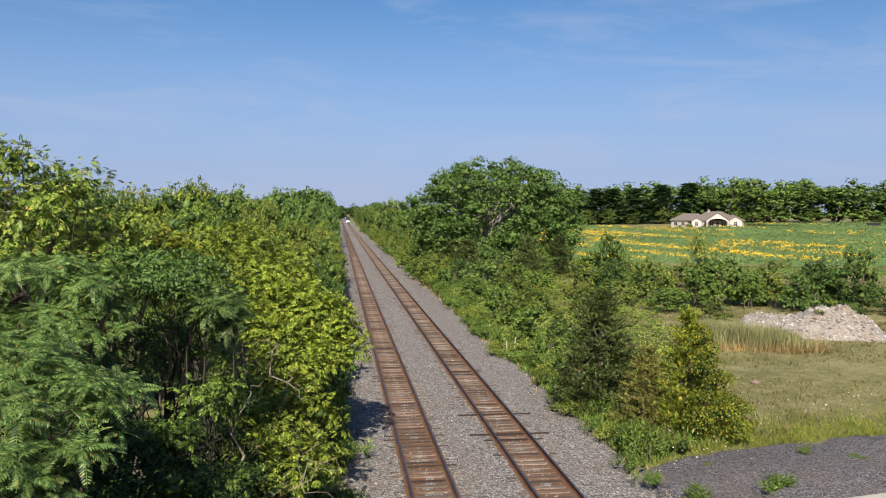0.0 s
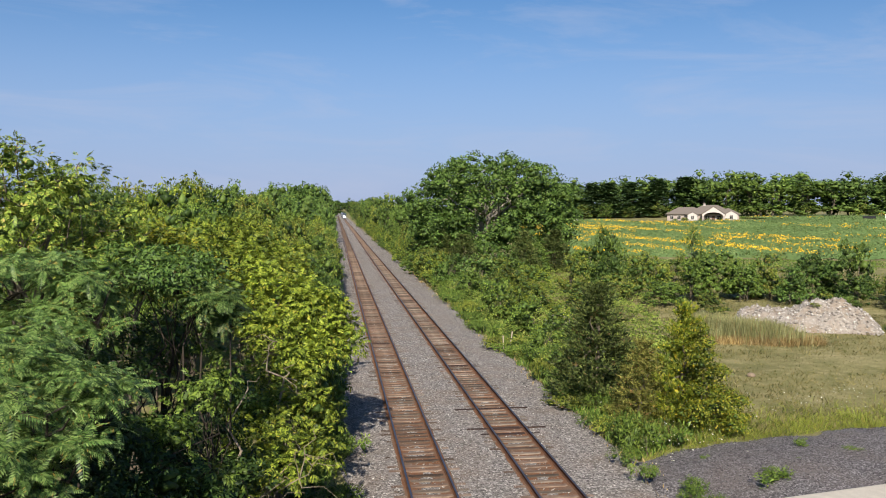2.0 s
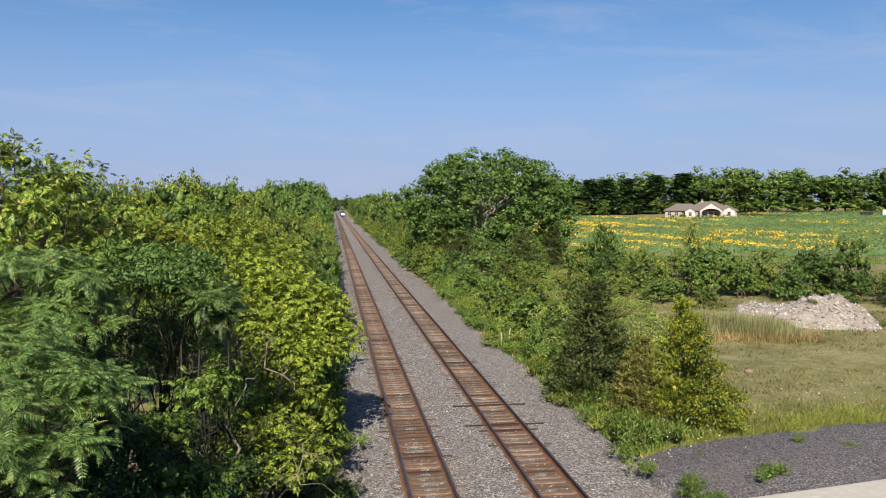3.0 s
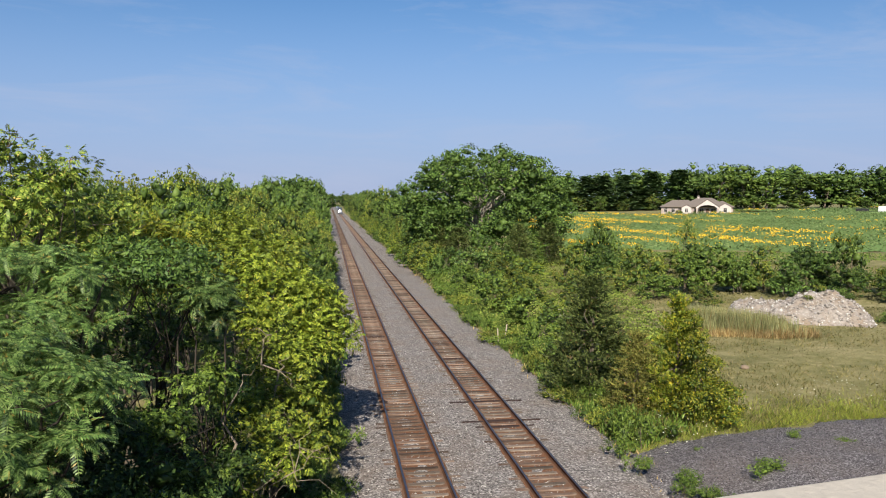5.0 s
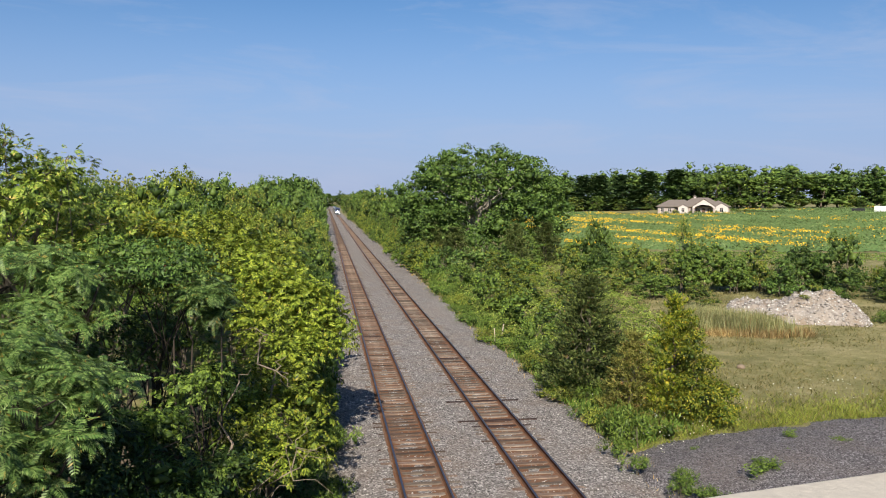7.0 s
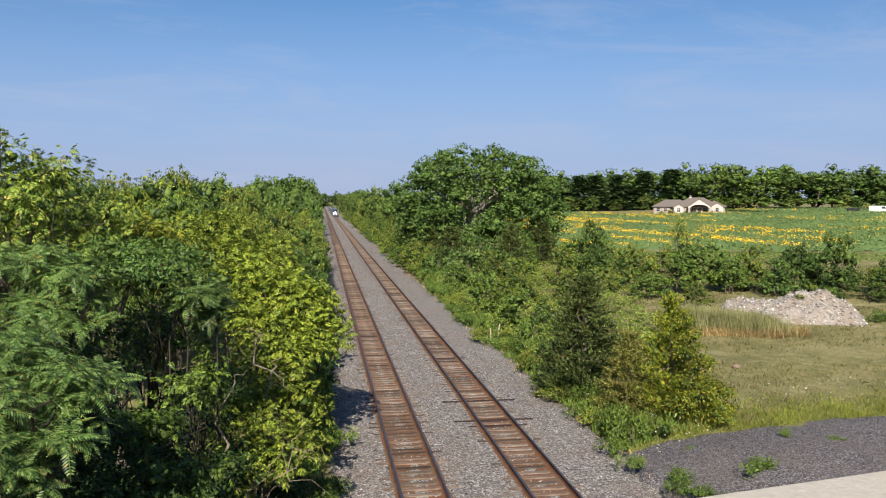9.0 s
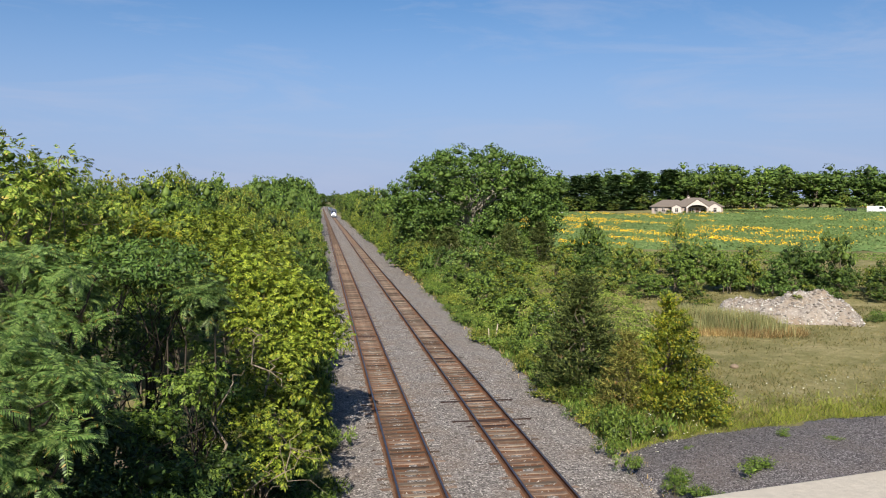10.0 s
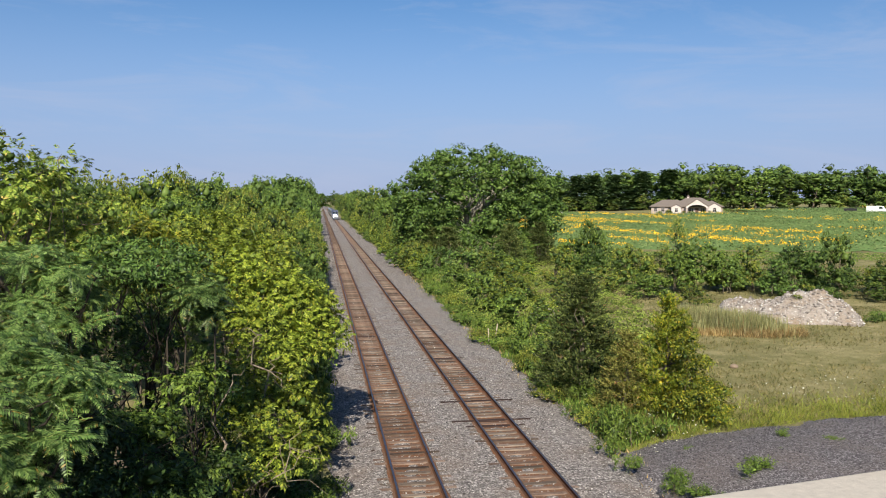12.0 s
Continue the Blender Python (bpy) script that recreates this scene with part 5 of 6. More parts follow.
def blades(rng, x, y, height, width, lean=0.3, sink=0.03):
    z = np.array([land(a, b) for a, b in zip(x, y)]) - sink
    p = np.stack([x, y, z], 1)
    way = np.stack([rng.normal(size=len(x)) * lean, rng.normal(size=len(x)) * lean, np.ones(len(x))], 1)
    a = rng.uniform(0, 6.28, len(x))
    return leaf_quads(p, way, np.stack([np.cos(a), np.sin(a), np.zeros(len(x))], 1), height, width, 0.1)


def build_grass():
    rng = np.random.default_rng(81)
    n = 120000
    y = 25 + 75 * rng.random(n) ** 1.5
    x = rng.uniform(11.2, 62, n)
    patch = np.array([noise.noise((a * 0.16, b * 0.16, 3)) for a, b in zip(x, y)])
    fine = np.array([noise.noise((a * 0.9, b * 0.9, 8)) for a, b in zip(x, y)])
    gravel = np.array([in_heap(a, b) for a, b in zip(x, y)]) > 0.06
    keep = (~gravel) & (rng.random(n) < 0.35 + 0.6 * (patch > -0.1) * (fine > -0.15) + 0.3 * (y > 55)) & (x < 14 + y * 0.85)
    x, y, patch, fine = x[keep], y[keep], patch[keep], fine[keep]
    h = 1.5 * (0.05 + 0.1 * np.clip(patch + 0.4, 0, 1) + 0.13 * np.clip(fine, 0, 1)) * rng.uniform(0.5, 1.6, len(x)) + 0.2 * ((x < 14.5) | (y < 33)) * rng.random(len(x))
    v, f = blades(rng, x, y, h, 0.02 + y * 0.0006, 0.75)
    tagged(new("meadow_blades", mesh_from("meadow_blades", v, f, mat=L_GRASS)), "olive and straw-coloured meadow grass", "grass", kind="stuff")
    n = 16000
    y = 24 + 66 * rng.random(n) ** 1.4
    x = 11.3 + np.abs(rng.normal(size=n)) * 1.8 + np.array([0.9 * noise.noise((b * 0.22, 2.0, 0)) + 0.5 * noise.noise((b * 0.8, 5.0, 0)) for b in y])
    k = np.array([in_heap(a, b) for a, b in zip(x, y)]) < 0.08
    x, y = x[k], y[k]
    v, f = blades(rng, x, y, rng.uniform(0.2, 0.6, len(x)), 0.03 + y * 0.0006, 0.35)
    tagged(new("verge_grass", mesh_from("verge_grass", v, f, mat=L_WEED)), "tall fresh green grass and weeds along the ballast", "grass", kind="stuff")
    # green strip in front of the gravel's far edge
    n = 15000
    x = rng.uniform(11.5, 34, n)
    y = 29.3 + 0.06 * (x - 14) + np.abs(rng.normal(size=n)) * 1.6
    v, f = blades(rng, x, y, rng.uniform(0.08, 0.5, n) * (0.5 + np.array([0.5 + noise.noise((a * 0.8, c * 0.8, 2)) for a, c in zip(x, y)])), 0.018, 0.7)
    tagged(new("gravel_edge_grass", mesh_from("gravel_edge_grass", v, f, mat=L_OLIVE)), "green weeds and grass along the gravel", "grass", kind="stuff")
    # pale reeds before the mound, dry grass at their foot
    n = 9000
    t, d = rng.random(n), rng.normal(size=n)
    x, y = 24.6 + 5.6 * t, 52.3 - 2.6 * t + d * 1.0
    v, f = blades(rng, x, y, rng.uniform(0.9, 2.1, n) * (1 - 0.35 * t), 0.028, 0.12)
    tagged(new("reeds", mesh_from("reeds", v, f, mat=L_REED)), "stand of tall pale green reeds before the mound", "reeds", kind="stuff")
    n = 5200
    t, d = rng.random(n), rng.normal(size=n)
    x, y = 24.4 + 6.6 * t, 50.4 - 2.6 * t + d * 0.6
    v, f = blades(rng, x, y, rng.uniform(0.25, 0.7, n), 0.035, 0.35)
    tagged(new("dry_grass", mesh_from("dry_grass", v, f, mat=L_DRY)), "rust-tinged dry grass at the foot of the reeds", "grass", kind="stuff")
    # dry tufts on the ballast's shoulder
    n = 700
    y = 22 + 100 * rng.random(n) ** 1.3
    x = 11.4 + rng.normal(size=n) * 0.35
    v, f = blades(rng, x, y, rng.uniform(0.15, 0.45, n), 0.04 + y * 0.0005, 0.4)
    tagged(new("shoulder_grass", mesh_from("shoulder_grass", v, f, mat=L_DRY)), "dry straw-coloured grass on the ballast shoulder", "grass", kind="stuff")
    # white flower heads among the weeds
    n = 200
    x = np.concatenate([11.6 + 3.4 * rng.random(n // 2), 16.5 + 9 * rng.random(n // 2)])
    y = np.concatenate([27 + 9 * rng.random(n // 2), 30.8 + 4 * rng.random(n // 2)])
    z = np.array([land(a, b) for a, b in zip(x, y)]) + rng.uniform(0.35, 0.8, n)
    p = np.stack([x, y, z], 1)
    v, f = leaf_quads(p, rng.normal(size=p.shape) * np.array([1, 1, 0.2]), np.array([0, -0.3, 1.0]) + rng.normal(size=p.shape) * 0.2, np.full(n, 0.07), np.full(n, 0.065))
    tagged(new("wild_carrot_flowers", mesh_from("wild_carrot_flowers", v, f, mat=L_WHITEBLOOM)), "small white umbels of wild carrot", "flowers", kind="stuff")


ROW_WAY = unit(np.array([0.118, -0.993]))


def in_field(x, y):
    near = (x - 52) * 0.61 + (y - 120) * 0.79 > 0
    # the wood and the yard bound it at the back
    back = (x - 62) * 0.525 + (y - 350) * 0.851 < -6
    yard = (x > 108) & (x < 150) & ((x - 129.5) * 0.43 + (y - 270.5) * 0.9 > -9)
    return near & back & (x > 40) & (x < 300) & ~yard


def build_field():
    rng = np.random.default_rng(91)
    n = 125000
    x, y = rng.uniform(40, 260, n), rng.uniform(60, 350, n)
    side = x * ROW_WAY[1] * -1 + y * ROW_WAY[0]
    along = x * ROW_WAY[0] + y * ROW_WAY[1]
    side = np.round(side / 0.9) * 0.9 + rng.normal(size=n) * 0.16
    x, y = -ROW_WAY[1] * side + ROW_WAY[0] * along, ROW_WAY[0] * side + ROW_WAY[1] * along
    k = in_field(x, y) & (x < 30 + y * 0.95)
    x, y, side, along = x[k], y[k], side[k], along[k]
    z = np.array([land(a, b) for a, b in zip(x, y)])
    m = len(x)
    p = np.stack([x, y, z + rng.uniform(0.35, 0.85, m)], 1)
    v, f = leaf_quads(p, rng.normal(size=(m, 3)) * np.array([1, 1, 0.35]), np.array([0, -0.35, 1.0]) + rng.normal(size=(m, 3)) * 0.3, rng.uniform(0.28, 0.5, m), rng.uniform(0.25, 0.42, m))
    tagged(new("sunflower_crop", mesh_from("sunflower_crop", v, f, mat=L_CROP)), "grey-green sunflower crop in long rows", "crop", kind="stuff")
    # the closed lower canopy of the rows
    sides, alongs = np.arange(40, 275, 0.45), np.arange(-345, -45, 5.0)
    gs, ga = np.meshgrid(sides, alongs)
    gx, gy = -ROW_WAY[1] * gs + ROW_WAY[0] * ga, ROW_WAY[0] * gs + ROW_WAY[1] * ga
    gz = np.array([land(a, b) for a, b in zip(gx.ravel(), gy.ravel())]) - 0.15 + (0.52 + 0.1 * np.cos(gs.ravel() / 0.9 * 2 * np.pi)) * np.clip(((gx - 52) * 0.61 + (gy - 120) * 0.79).ravel() / 8, 0, 1)
    w = len(sides)
    inside = in_field(gx, gy) & (gx < 34 + gy * 0.95)
    jj, ii = np.nonzero(inside[:-1, :-1] & inside[1:, 1:] & inside[1:, :-1] & inside[:-1, 1:])
    quads = np.stack([jj * w + ii, jj * w + ii + 1, (jj + 1) * w + ii + 1, (jj + 1) * w + ii], 1)
    used, back = np.unique(quads, return_inverse=True)
    cv = np.stack([gx.ravel(), gy.ravel(), gz], 1)[used]
    tagged(new("crop_canopy", mesh_from("crop_canopy", cv, back.reshape(-1, 4), mat=M_CROP)), "closed green leaf cover of the sunflower rows", "crop", kind="stuff")
    # blooming strips run with the rows
    strip = np.array([1.15 * noise.noise((s * 0.3, a * 0.012, 2.0)) + 0.5 * noise.noise((s * 0.75, a * 0.02, 6.0)) for s, a in zip(side, along)])
    spot = np.array([noise.noise((s * 0.25, a * 0.09, 9.0)) for s, a in zip(side, along)])
    heart = np.exp(-((side - 82) / 26.0) ** 2)
    k = (strip + 0.45 * spot + 0.4 * heart > 0.64) & (rng.random(m) < 0.55) & (p[:, 1] < 290)
    q = np.concatenate([p[k] + rng.normal(size=p[k].shape) * np.array([0.3, 0.6, 0.1]) for _ in range(3)]) + np.array([0, 0, 0.45])
    c = len(q)
    v, f = leaf_quads(q, np.stack([rng.normal(size=c), rng.normal(size=c) * 0.2, 0.5 + 0.5 * rng.normal(size=c)], 1), np.array([-0.25, -0.8, 0.5]) + rng.normal(size=(c, 3)) * 0.25, np.full(c, 0.21), np.full(c, 0.18))
    tagged(new("sunflower_heads", mesh_from("sunflower_heads", v, f, mat=L_BLOOM)), "golden yellow sunflower heads in broken strips", "sunflowers", kind="stuff")
    # mown green strip before the crop
    n = 26000
    x = rng.uniform(44, 110, n)
    y = 120 - (x - 52) * 0.772 - rng.uniform(0.5, 16, n)
    k = y > 60
    x, y = x[k], y[k]
    v, f = blades(rng, x, y, rng.uniform(0.08, 0.2, len(x)), 0.16, 0.6)
    tagged(new("mown_strip", mesh_from("mown_strip", v, f, mat=L_WEED)), "short mown green grass along the field", "grass", kind="stuff")


# ================= house and yard =================
M_SIDING = grainy("pinkish_stone_cladding", (0.42, 0.35, 0.31), (0.34, 0.28, 0.25), (0.38, 0.325, 0.29), 3.0, 0.5, 0.9)
M_TRIM = plain("pale_trim", (0.6, 0.53, 0.49), 0.7)
M_SHINGLE = grainy("taupe_shingle", (0.2, 0.165, 0.14), (0.15, 0.125, 0.108), (0.18, 0.15, 0.13), 4.0, 0.4, 0.95)
M_PANE = plain("dark_glass", (0.02, 0.025, 0.03), 0.08, 0.0, 0.6)
M_DOORWOOD = plain("brown_door", (0.12, 0.07, 0.045), 0.6)
M_WHITEPAINT = plain("white_paint", (0.8, 0.8, 0.8), 0.35, 0.0, 0.5)
M_BLACK = plain("black_paint", (0.02, 0.02, 0.022), 0.5)
M_RUBBER = plain("rubber", (0.02, 0.02, 0.02), 0.85)
M_BLUE = plain("blue_plastic", (0.02, 0.12, 0.6), 0.5)


def hip_roof(name, u0, u1, w0, w1, ze, zr):
    half = (w1 - w0) / 2
    wm = (w0 + w1) / 2
    bm = bmesh.new()
    low = [bm.verts.new(p) for p in ((u0, w0, ze - 0.18), (u1, w0, ze - 0.18), (u1, w1, ze - 0.18), (u0, w1, ze - 0.18))]
    e = [bm.verts.new(p) for p in ((u0, w0, ze), (u1, w0, ze), (u1, w1, ze), (u0, w1, ze))]
    r = [bm.verts.new((u0 + half, wm, zr)), bm.verts.new((u1 - half, wm, zr))]
    bm.faces.new(low[::-1])
    for i in range(4):
        j = (i + 1) % 4
        bm.faces.new((low[i], low[j], e[j], e[i]))
    bm.faces.new((e[0], e[1], r[1], r[0]))
    bm.faces.new((e[1], e[2], r[1]))
    bm.faces.new((e[2], e[3], r[0], r[1]))
    bm.faces.new((e[3], e[0], r[0]))
    return mesh_of(bm, name, M_SHINGLE)


def gable_roof(name, uc, half, w0, w1, ze, zr, t=0.16):
    prof = [(uc - half - 0.35, ze - 0.2), (uc, zr), (uc + half + 0.35, ze - 0.2), (uc + half + 0.35, ze - 0.2 + t), (uc, zr + t), (uc - half - 0.35, ze - 0.2 + t)]
    return extrude_profile(name, prof, w0, w1, M_SHINGLE)


def arch_wall(name, uc, half, w0, w1, ze, zr, ahalf, aspring, arise):
    """A gable front with an arched opening through it."""
    outer = [(uc - half, 0.0), (uc - half, ze), (uc, zr), (uc + half, ze), (uc + half, 0.0)]
    inner = [(uc + ahalf, 0.0)] + [(uc + ahalf * math.cos(a), aspring + arise * math.sin(a)) for a in np.linspace(0, math.pi, 13)] + [(uc - ahalf, 0.0)]
    return extrude_profile(name, outer + inner, w0, w1, M_TRIM)


def house_window(parent, u, w, z, wd, ht):
    frame_bm = bmesh.new()
    for lo, hi in (((u - wd / 2 - 0.1, w - 0.08, z - 0.1), (u - wd / 2, w, z + ht + 0.1)), ((u + wd / 2, w - 0.08, z - 0.1), (u + wd / 2 + 0.1, w, z + ht + 0.1)),
                   ((u - wd / 2, w - 0.08, z - 0.1), (u + wd / 2, w, z)), ((u - wd / 2, w - 0.08, z + ht), (u + wd / 2, w, z + ht + 0.1)),
                   ((u - 0.04, w - 0.07, z), (u + 0.04, w, z + ht)), ((u - wd / 2, w - 0.065, z + ht * 0.62), (u - 0.04, w, z + ht * 0.62 + 0.07)), ((u + 0.04, w - 0.065, z + ht * 0.62), (u + wd / 2, w, z + ht * 0.62 + 0.07))):
        box(frame_bm, lo, hi)
    win = part("window", mesh_of(frame_bm, "window", M_TRIM), parent, "white-framed window with dark panes")
    part("pane", box_mesh("pane", (u - wd / 2, w - 0.03, z), (u + wd / 2, w - 0.004, z + ht), M_PANE), win)


def build_house():
    house = tagged(new("house"), "single-storey pinkish stone house with taupe hipped roofs and arched porch", "house")
    house.matrix_basis = pose(129.5, 270.5, land(129.5, 270.5) - 0.1, 0, 0, -25.6) @ Matrix.Diagonal((0.93, 0.93, 0.93, 1))
    part("wall", box_mesh("wall_wing", (-13.2, 1.2, -0.4), (-5, 9.4, 2.75), M_SIDING), house)
    part("wall", box_mesh("wall_main", (-5, 0.6, -0.4), (9.0, 12.4, 2.76), M_SIDING), house)
    part("wall", box_mesh("wall_east", (9.0, 1.0, -0.4), (13.1, 9.0, 2.74), M_SIDING), house)
    part("roof", hip_roof("roof_wing", -13.9, 1.5, 0.5, 10.1, 2.78, 5.4), house)
    part("roof", hip_roof("roof_main", -6.6, 12.0, -0.1, 13.1, 2.8, 6.25), house)
    part("roof", hip_roof("roof_east", 4.5, 13.8, 0.3, 9.7, 2.79, 5.2), house)
    # arched porch
    part("porch_front", arch_wall("porch_front", 3.8, 4.1, -2.4, -2.05, 2.75, 5.55, 3.5, 1.9, 1.55), house, "white gable with a wide arch")
    part("roof", gable_roof("roof_porch", 3.8, 4.1, -2.6, 5.0, 2.75, 5.6), house)
    for u in (0.1, 7.5):
        part("pillar", box_mesh("pillar", (u - 0.35, -2.5, -0.4), (u + 0.35, -1.95, 2.2), M_SIDING, 0.03), house, "stone porch pillar")
    part("door", box_mesh("door", (3.2, 0.5, 0.0), (4.4, 0.598, 2.1), M_DOORWOOD), house, "brown front door")
    for u in (1.7, 5.9):
        house_window(house, u, 0.6, 0.7, 1.5, 1.4)
    # small gabled bays
    part("wall", extrude_profile("bay_east", [(7.9, -0.4), (12.4, -0.4), (12.4, 2.7), (10.15, 4.0), (7.9, 2.7)], -0.9, 1.0, M_TRIM), house, "pale gabled bay")
    part("roof", gable_roof("roof_bay_east", 10.15, 2.25, -1.1, 4.0, 2.72, 4.05), house)
    house_window(house, 10.2, -0.9, 0.8, 1.1, 1.5)
    part("wall", extrude_profile("bay_west", [(-5.6, -0.4), (-2.0, -0.4), (-2.0, 2.5), (-3.8, 3.45), (-5.6, 2.5)], -0.7, 0.6, M_TRIM), house, "pale gabled bay")
    part("roof", gable_roof("roof_bay_west", -3.8, 1.8, -0.9, 4.0, 2.52, 3.5), house)
    house_window(house, -3.8, -0.7, 0.7, 1.0, 1.4)
    for u in (-11.5, -8.8):
        house_window(house, u, 1.2, 0.8, 1.2, 1.3)
    cup = part("cupola", box_mesh("cupola", (0.1, 6.0, 6.0), (0.9, 6.8, 6.75), M_TRIM), house, "small white roof cupola")
    part("cupola_roof", hip_roof("cupola_roof", -0.1, 1.1, 5.8, 7.001, 6.78, 7.2), cup)
    part("weather_vane", mesh_from("weather_vane", *tube([(0.5, 6.4, 7.1), (0.5, 6.4, 7.8), (0.5, 6.4, 8.3)], [0.03, 0.025, 0.015], 5), mat=M_BLACK), cup)
    rng = random.Random(5)
    back = house.matrix_basis
    for u, w, s in ((-6.8, -0.8, 0.55), (-5.9, -1.6, 0.4), (-0.9, -1.5, 0.4), (0.9, -3.2, 0.33), (2.2, -3.2, 0.33), (6.5, -3.2, 0.35), (8.3, -1.8, 0.33), (-10.2, 0.2, 0.4), (14.6, 0.5, 0.5), (16.5, 0.5, 0.45), (19, 1, 0.4)):
        p = back @ Vector((u, w, 0))
        plant("weed", "garden_bush", "clipped dark garden bush beside the house", "bush", p.x, p.y, (s * 2.5, s * 3), rng.choice([L_DEEP, L_GREEN, L_RUSSET]), rng.uniform(0, 360), "bushes round the house")


def wheel_mesh(radius, width, mat):
    bm = bmesh.new()
    bmesh.ops.create_cone(bm, cap_ends=True, segments=20, radius1=radius, radius2=radius, depth=width, matrix=Matrix.Rotation(math.pi / 2, 4, "Y"))
    bmesh.ops.bevel(bm, geom=[e for e in bm.edges if abs(e.verts[0].co.x - e.verts[1].co.x) < 1e-5], offset=radius * 0.08, segments=2, affect="EDGES")
    return mesh_of(bm, "wheel", mat)


def build_vehicles():
    def car(name, label, x, y, turn, paint, length, height):
        thing = tagged(new(name), label, "vehicle")
        thing.matrix_basis = pose(x, y, land(x, y), 0, 0, turn)
        h, l2 = height, length / 2
        prof = [(-l2, 0.35), (-l2, h * 0.52), (-l2 * 0.55, h * 0.6), (-l2 * 0.25, h), (l2 * 0.5, h), (l2 * 0.85, h * 0.62), (l2, h * 0.55), (l2, 0.35)]
        if height > 2:
            prof = [(-l2, 0.35), (-l2, h * 0.5), (-l2 * 0.8, h * 0.6), (-l2 * 0.62, h), (l2, h), (l2, 0.35)]
        part("body", extrude_profile("body", prof, -0.85, 0.85, paint, "x", 0.06), thing)
        glass = [(-l2 * 0.5, h * 0.64), (-l2 * 0.25, h * 0.93), (l2 * 0.45, h * 0.93), (l2 * 0.75, h * 0.66)]
        if height > 2:
            glass = [(-l2 * 0.72, h * 0.62), (-l2 * 0.6, h * 0.9), (-l2 * 0.3, h * 0.9), (-l2 * 0.3, h * 0.62)]
        part("side_windows", extrude_profile("side_windows", glass, -0.86, 0.86, M_PANE, "x"), thing, "dark side windows")
        wm = wheel_mesh(0.33, 0.22, M_RUBBER)
        for yy in (-l2 * 0.62, l2 * 0.62):
            for xx in (-0.78, 0.78):
                part("wheel", wm, thing, "", pose(xx, yy, 0.33))

    car("parked_car", "white car parked at the edge of the wood", 93, 308, 65, M_WHITEPAINT, 4.6, 1.45)
    car("parked_van", "white van parked at the far side of the field", 167, 221, 40, M_WHITEPAINT, 5.4, 2.2)
    trailer = tagged(new("farm_trailer"), "dark flat farm trailer standing at the field's far side", "trailer")
    trailer.matrix_basis = pose(164, 228, land(164, 228), 0, 0, -35)
    part("bed", box_mesh("bed", (-2.4, -1.0, 0.6), (1.2, 1.0, 1.5), M_BLACK, 0.04), trailer)
    part("drawbar", box_mesh("drawbar", (1.2, -0.06, 0.55), (2.8, 0.06, 0.68), M_BLACK), trailer)
    wm = wheel_mesh(0.4, 0.25, M_RUBBER)
    for xx in (-1.2, -0.2):
        for yy in (-1.1, 1.1):
            part("wheel", wm, trailer, "", pose(xx, yy, 0.4, 0, 0, 90))
    bm = bmesh.new()
    bmesh.ops.create_cone(bm, cap_ends=True, segments=20, radius1=0.75, radius2=0.7, depth=2.0, matrix=Matrix.Translation((0, 0, 1.0)))
    bmesh.ops.bevel(bm, geom=list(bm.edges), offset=0.05, segments=1, affect="EDGES")
    barrel = new("water_tank", mesh_of(bm, "water_tank", M_BLUE))
    barrel.matrix_basis = pose(68, 270, land(68, 270))
    tagged(barrel, "bright blue plastic water tank beside the field", "tank")


def build_small_things():
    stake = tagged(new("marker_stake"), "weathered pale wooden marker stake among the weeds", "stake")
    stake.matrix_basis = pose(11.3, 52.9, land(11.3, 52.9) - 0.1, 3, -4)
    part("post", box_mesh("post", (-0.035, -0.035, 0), (0.035, 0.035, 1.25), plain("grey_wood", (0.5, 0.43, 0.33), 0.9), 0.008), stake)
    stake_b = copy_thing(stake, pose(12.0, 54.3, land(12, 54.3) - 0.1, -2, 9))
    tagged(stake_b, "short leaning grey wooden stake among the weeds")
    bm = bmesh.new()
    bmesh.ops.create_icosphere(bm, subdivisions=2, radius=0.2)
    for v in bm.verts:
        v.co = Vector((v.co.x * 1.25, v.co.y, v.co.z * 0.75)) * (1 + 0.25 * noise.noise(v.co * 4))
    block = new("stone_block", mesh_of(bm, "stone_block", grainy("tan_stone", (0.28, 0.21, 0.15), (0.2, 0.15, 0.105), (0.24, 0.18, 0.13), 8, 1, 0.9)))
    block.matrix_basis = pose(22.0, 39.9, land(22, 39.9) + 0.08, 0, 0, 20)
    tagged(block, "lone tan stone block in the grass", "stone")
    rock_mat = grainy("grey_rock", (0.42, 0.38, 0.36), (0.28, 0.25, 0.24), (0.34, 0.3, 0.28), 6, 1, 0.9)
    for x, y, s in ((17.2, 59.5, 1.5), (18.6, 58.6, 1.1), (18.0, 45.5, 1.1), (18.8, 46.4, 0.9)):
        bm = bmesh.new()
        bmesh.ops.create_icosphere(bm, subdivisions=3, radius=0.6)
        for v in bm.verts:
            v.co = Vector((v.co.x * 1.3, v.co.y, v.co.z * 0.7)) * s * (1 + 0.35 * noise.noise(v.co * 2.5 + Vector((x, y, 0))))
        rock = new("boulder", mesh_of(bm, "boulder", rock_mat))
        rock.matrix_basis = pose(x, y, land(x, y) + 0.2 * s, 0, 0, x * 40)
        tagged(rock, "pale grey boulder half hidden in the scrub", "boulder", "boulders in the scrub")


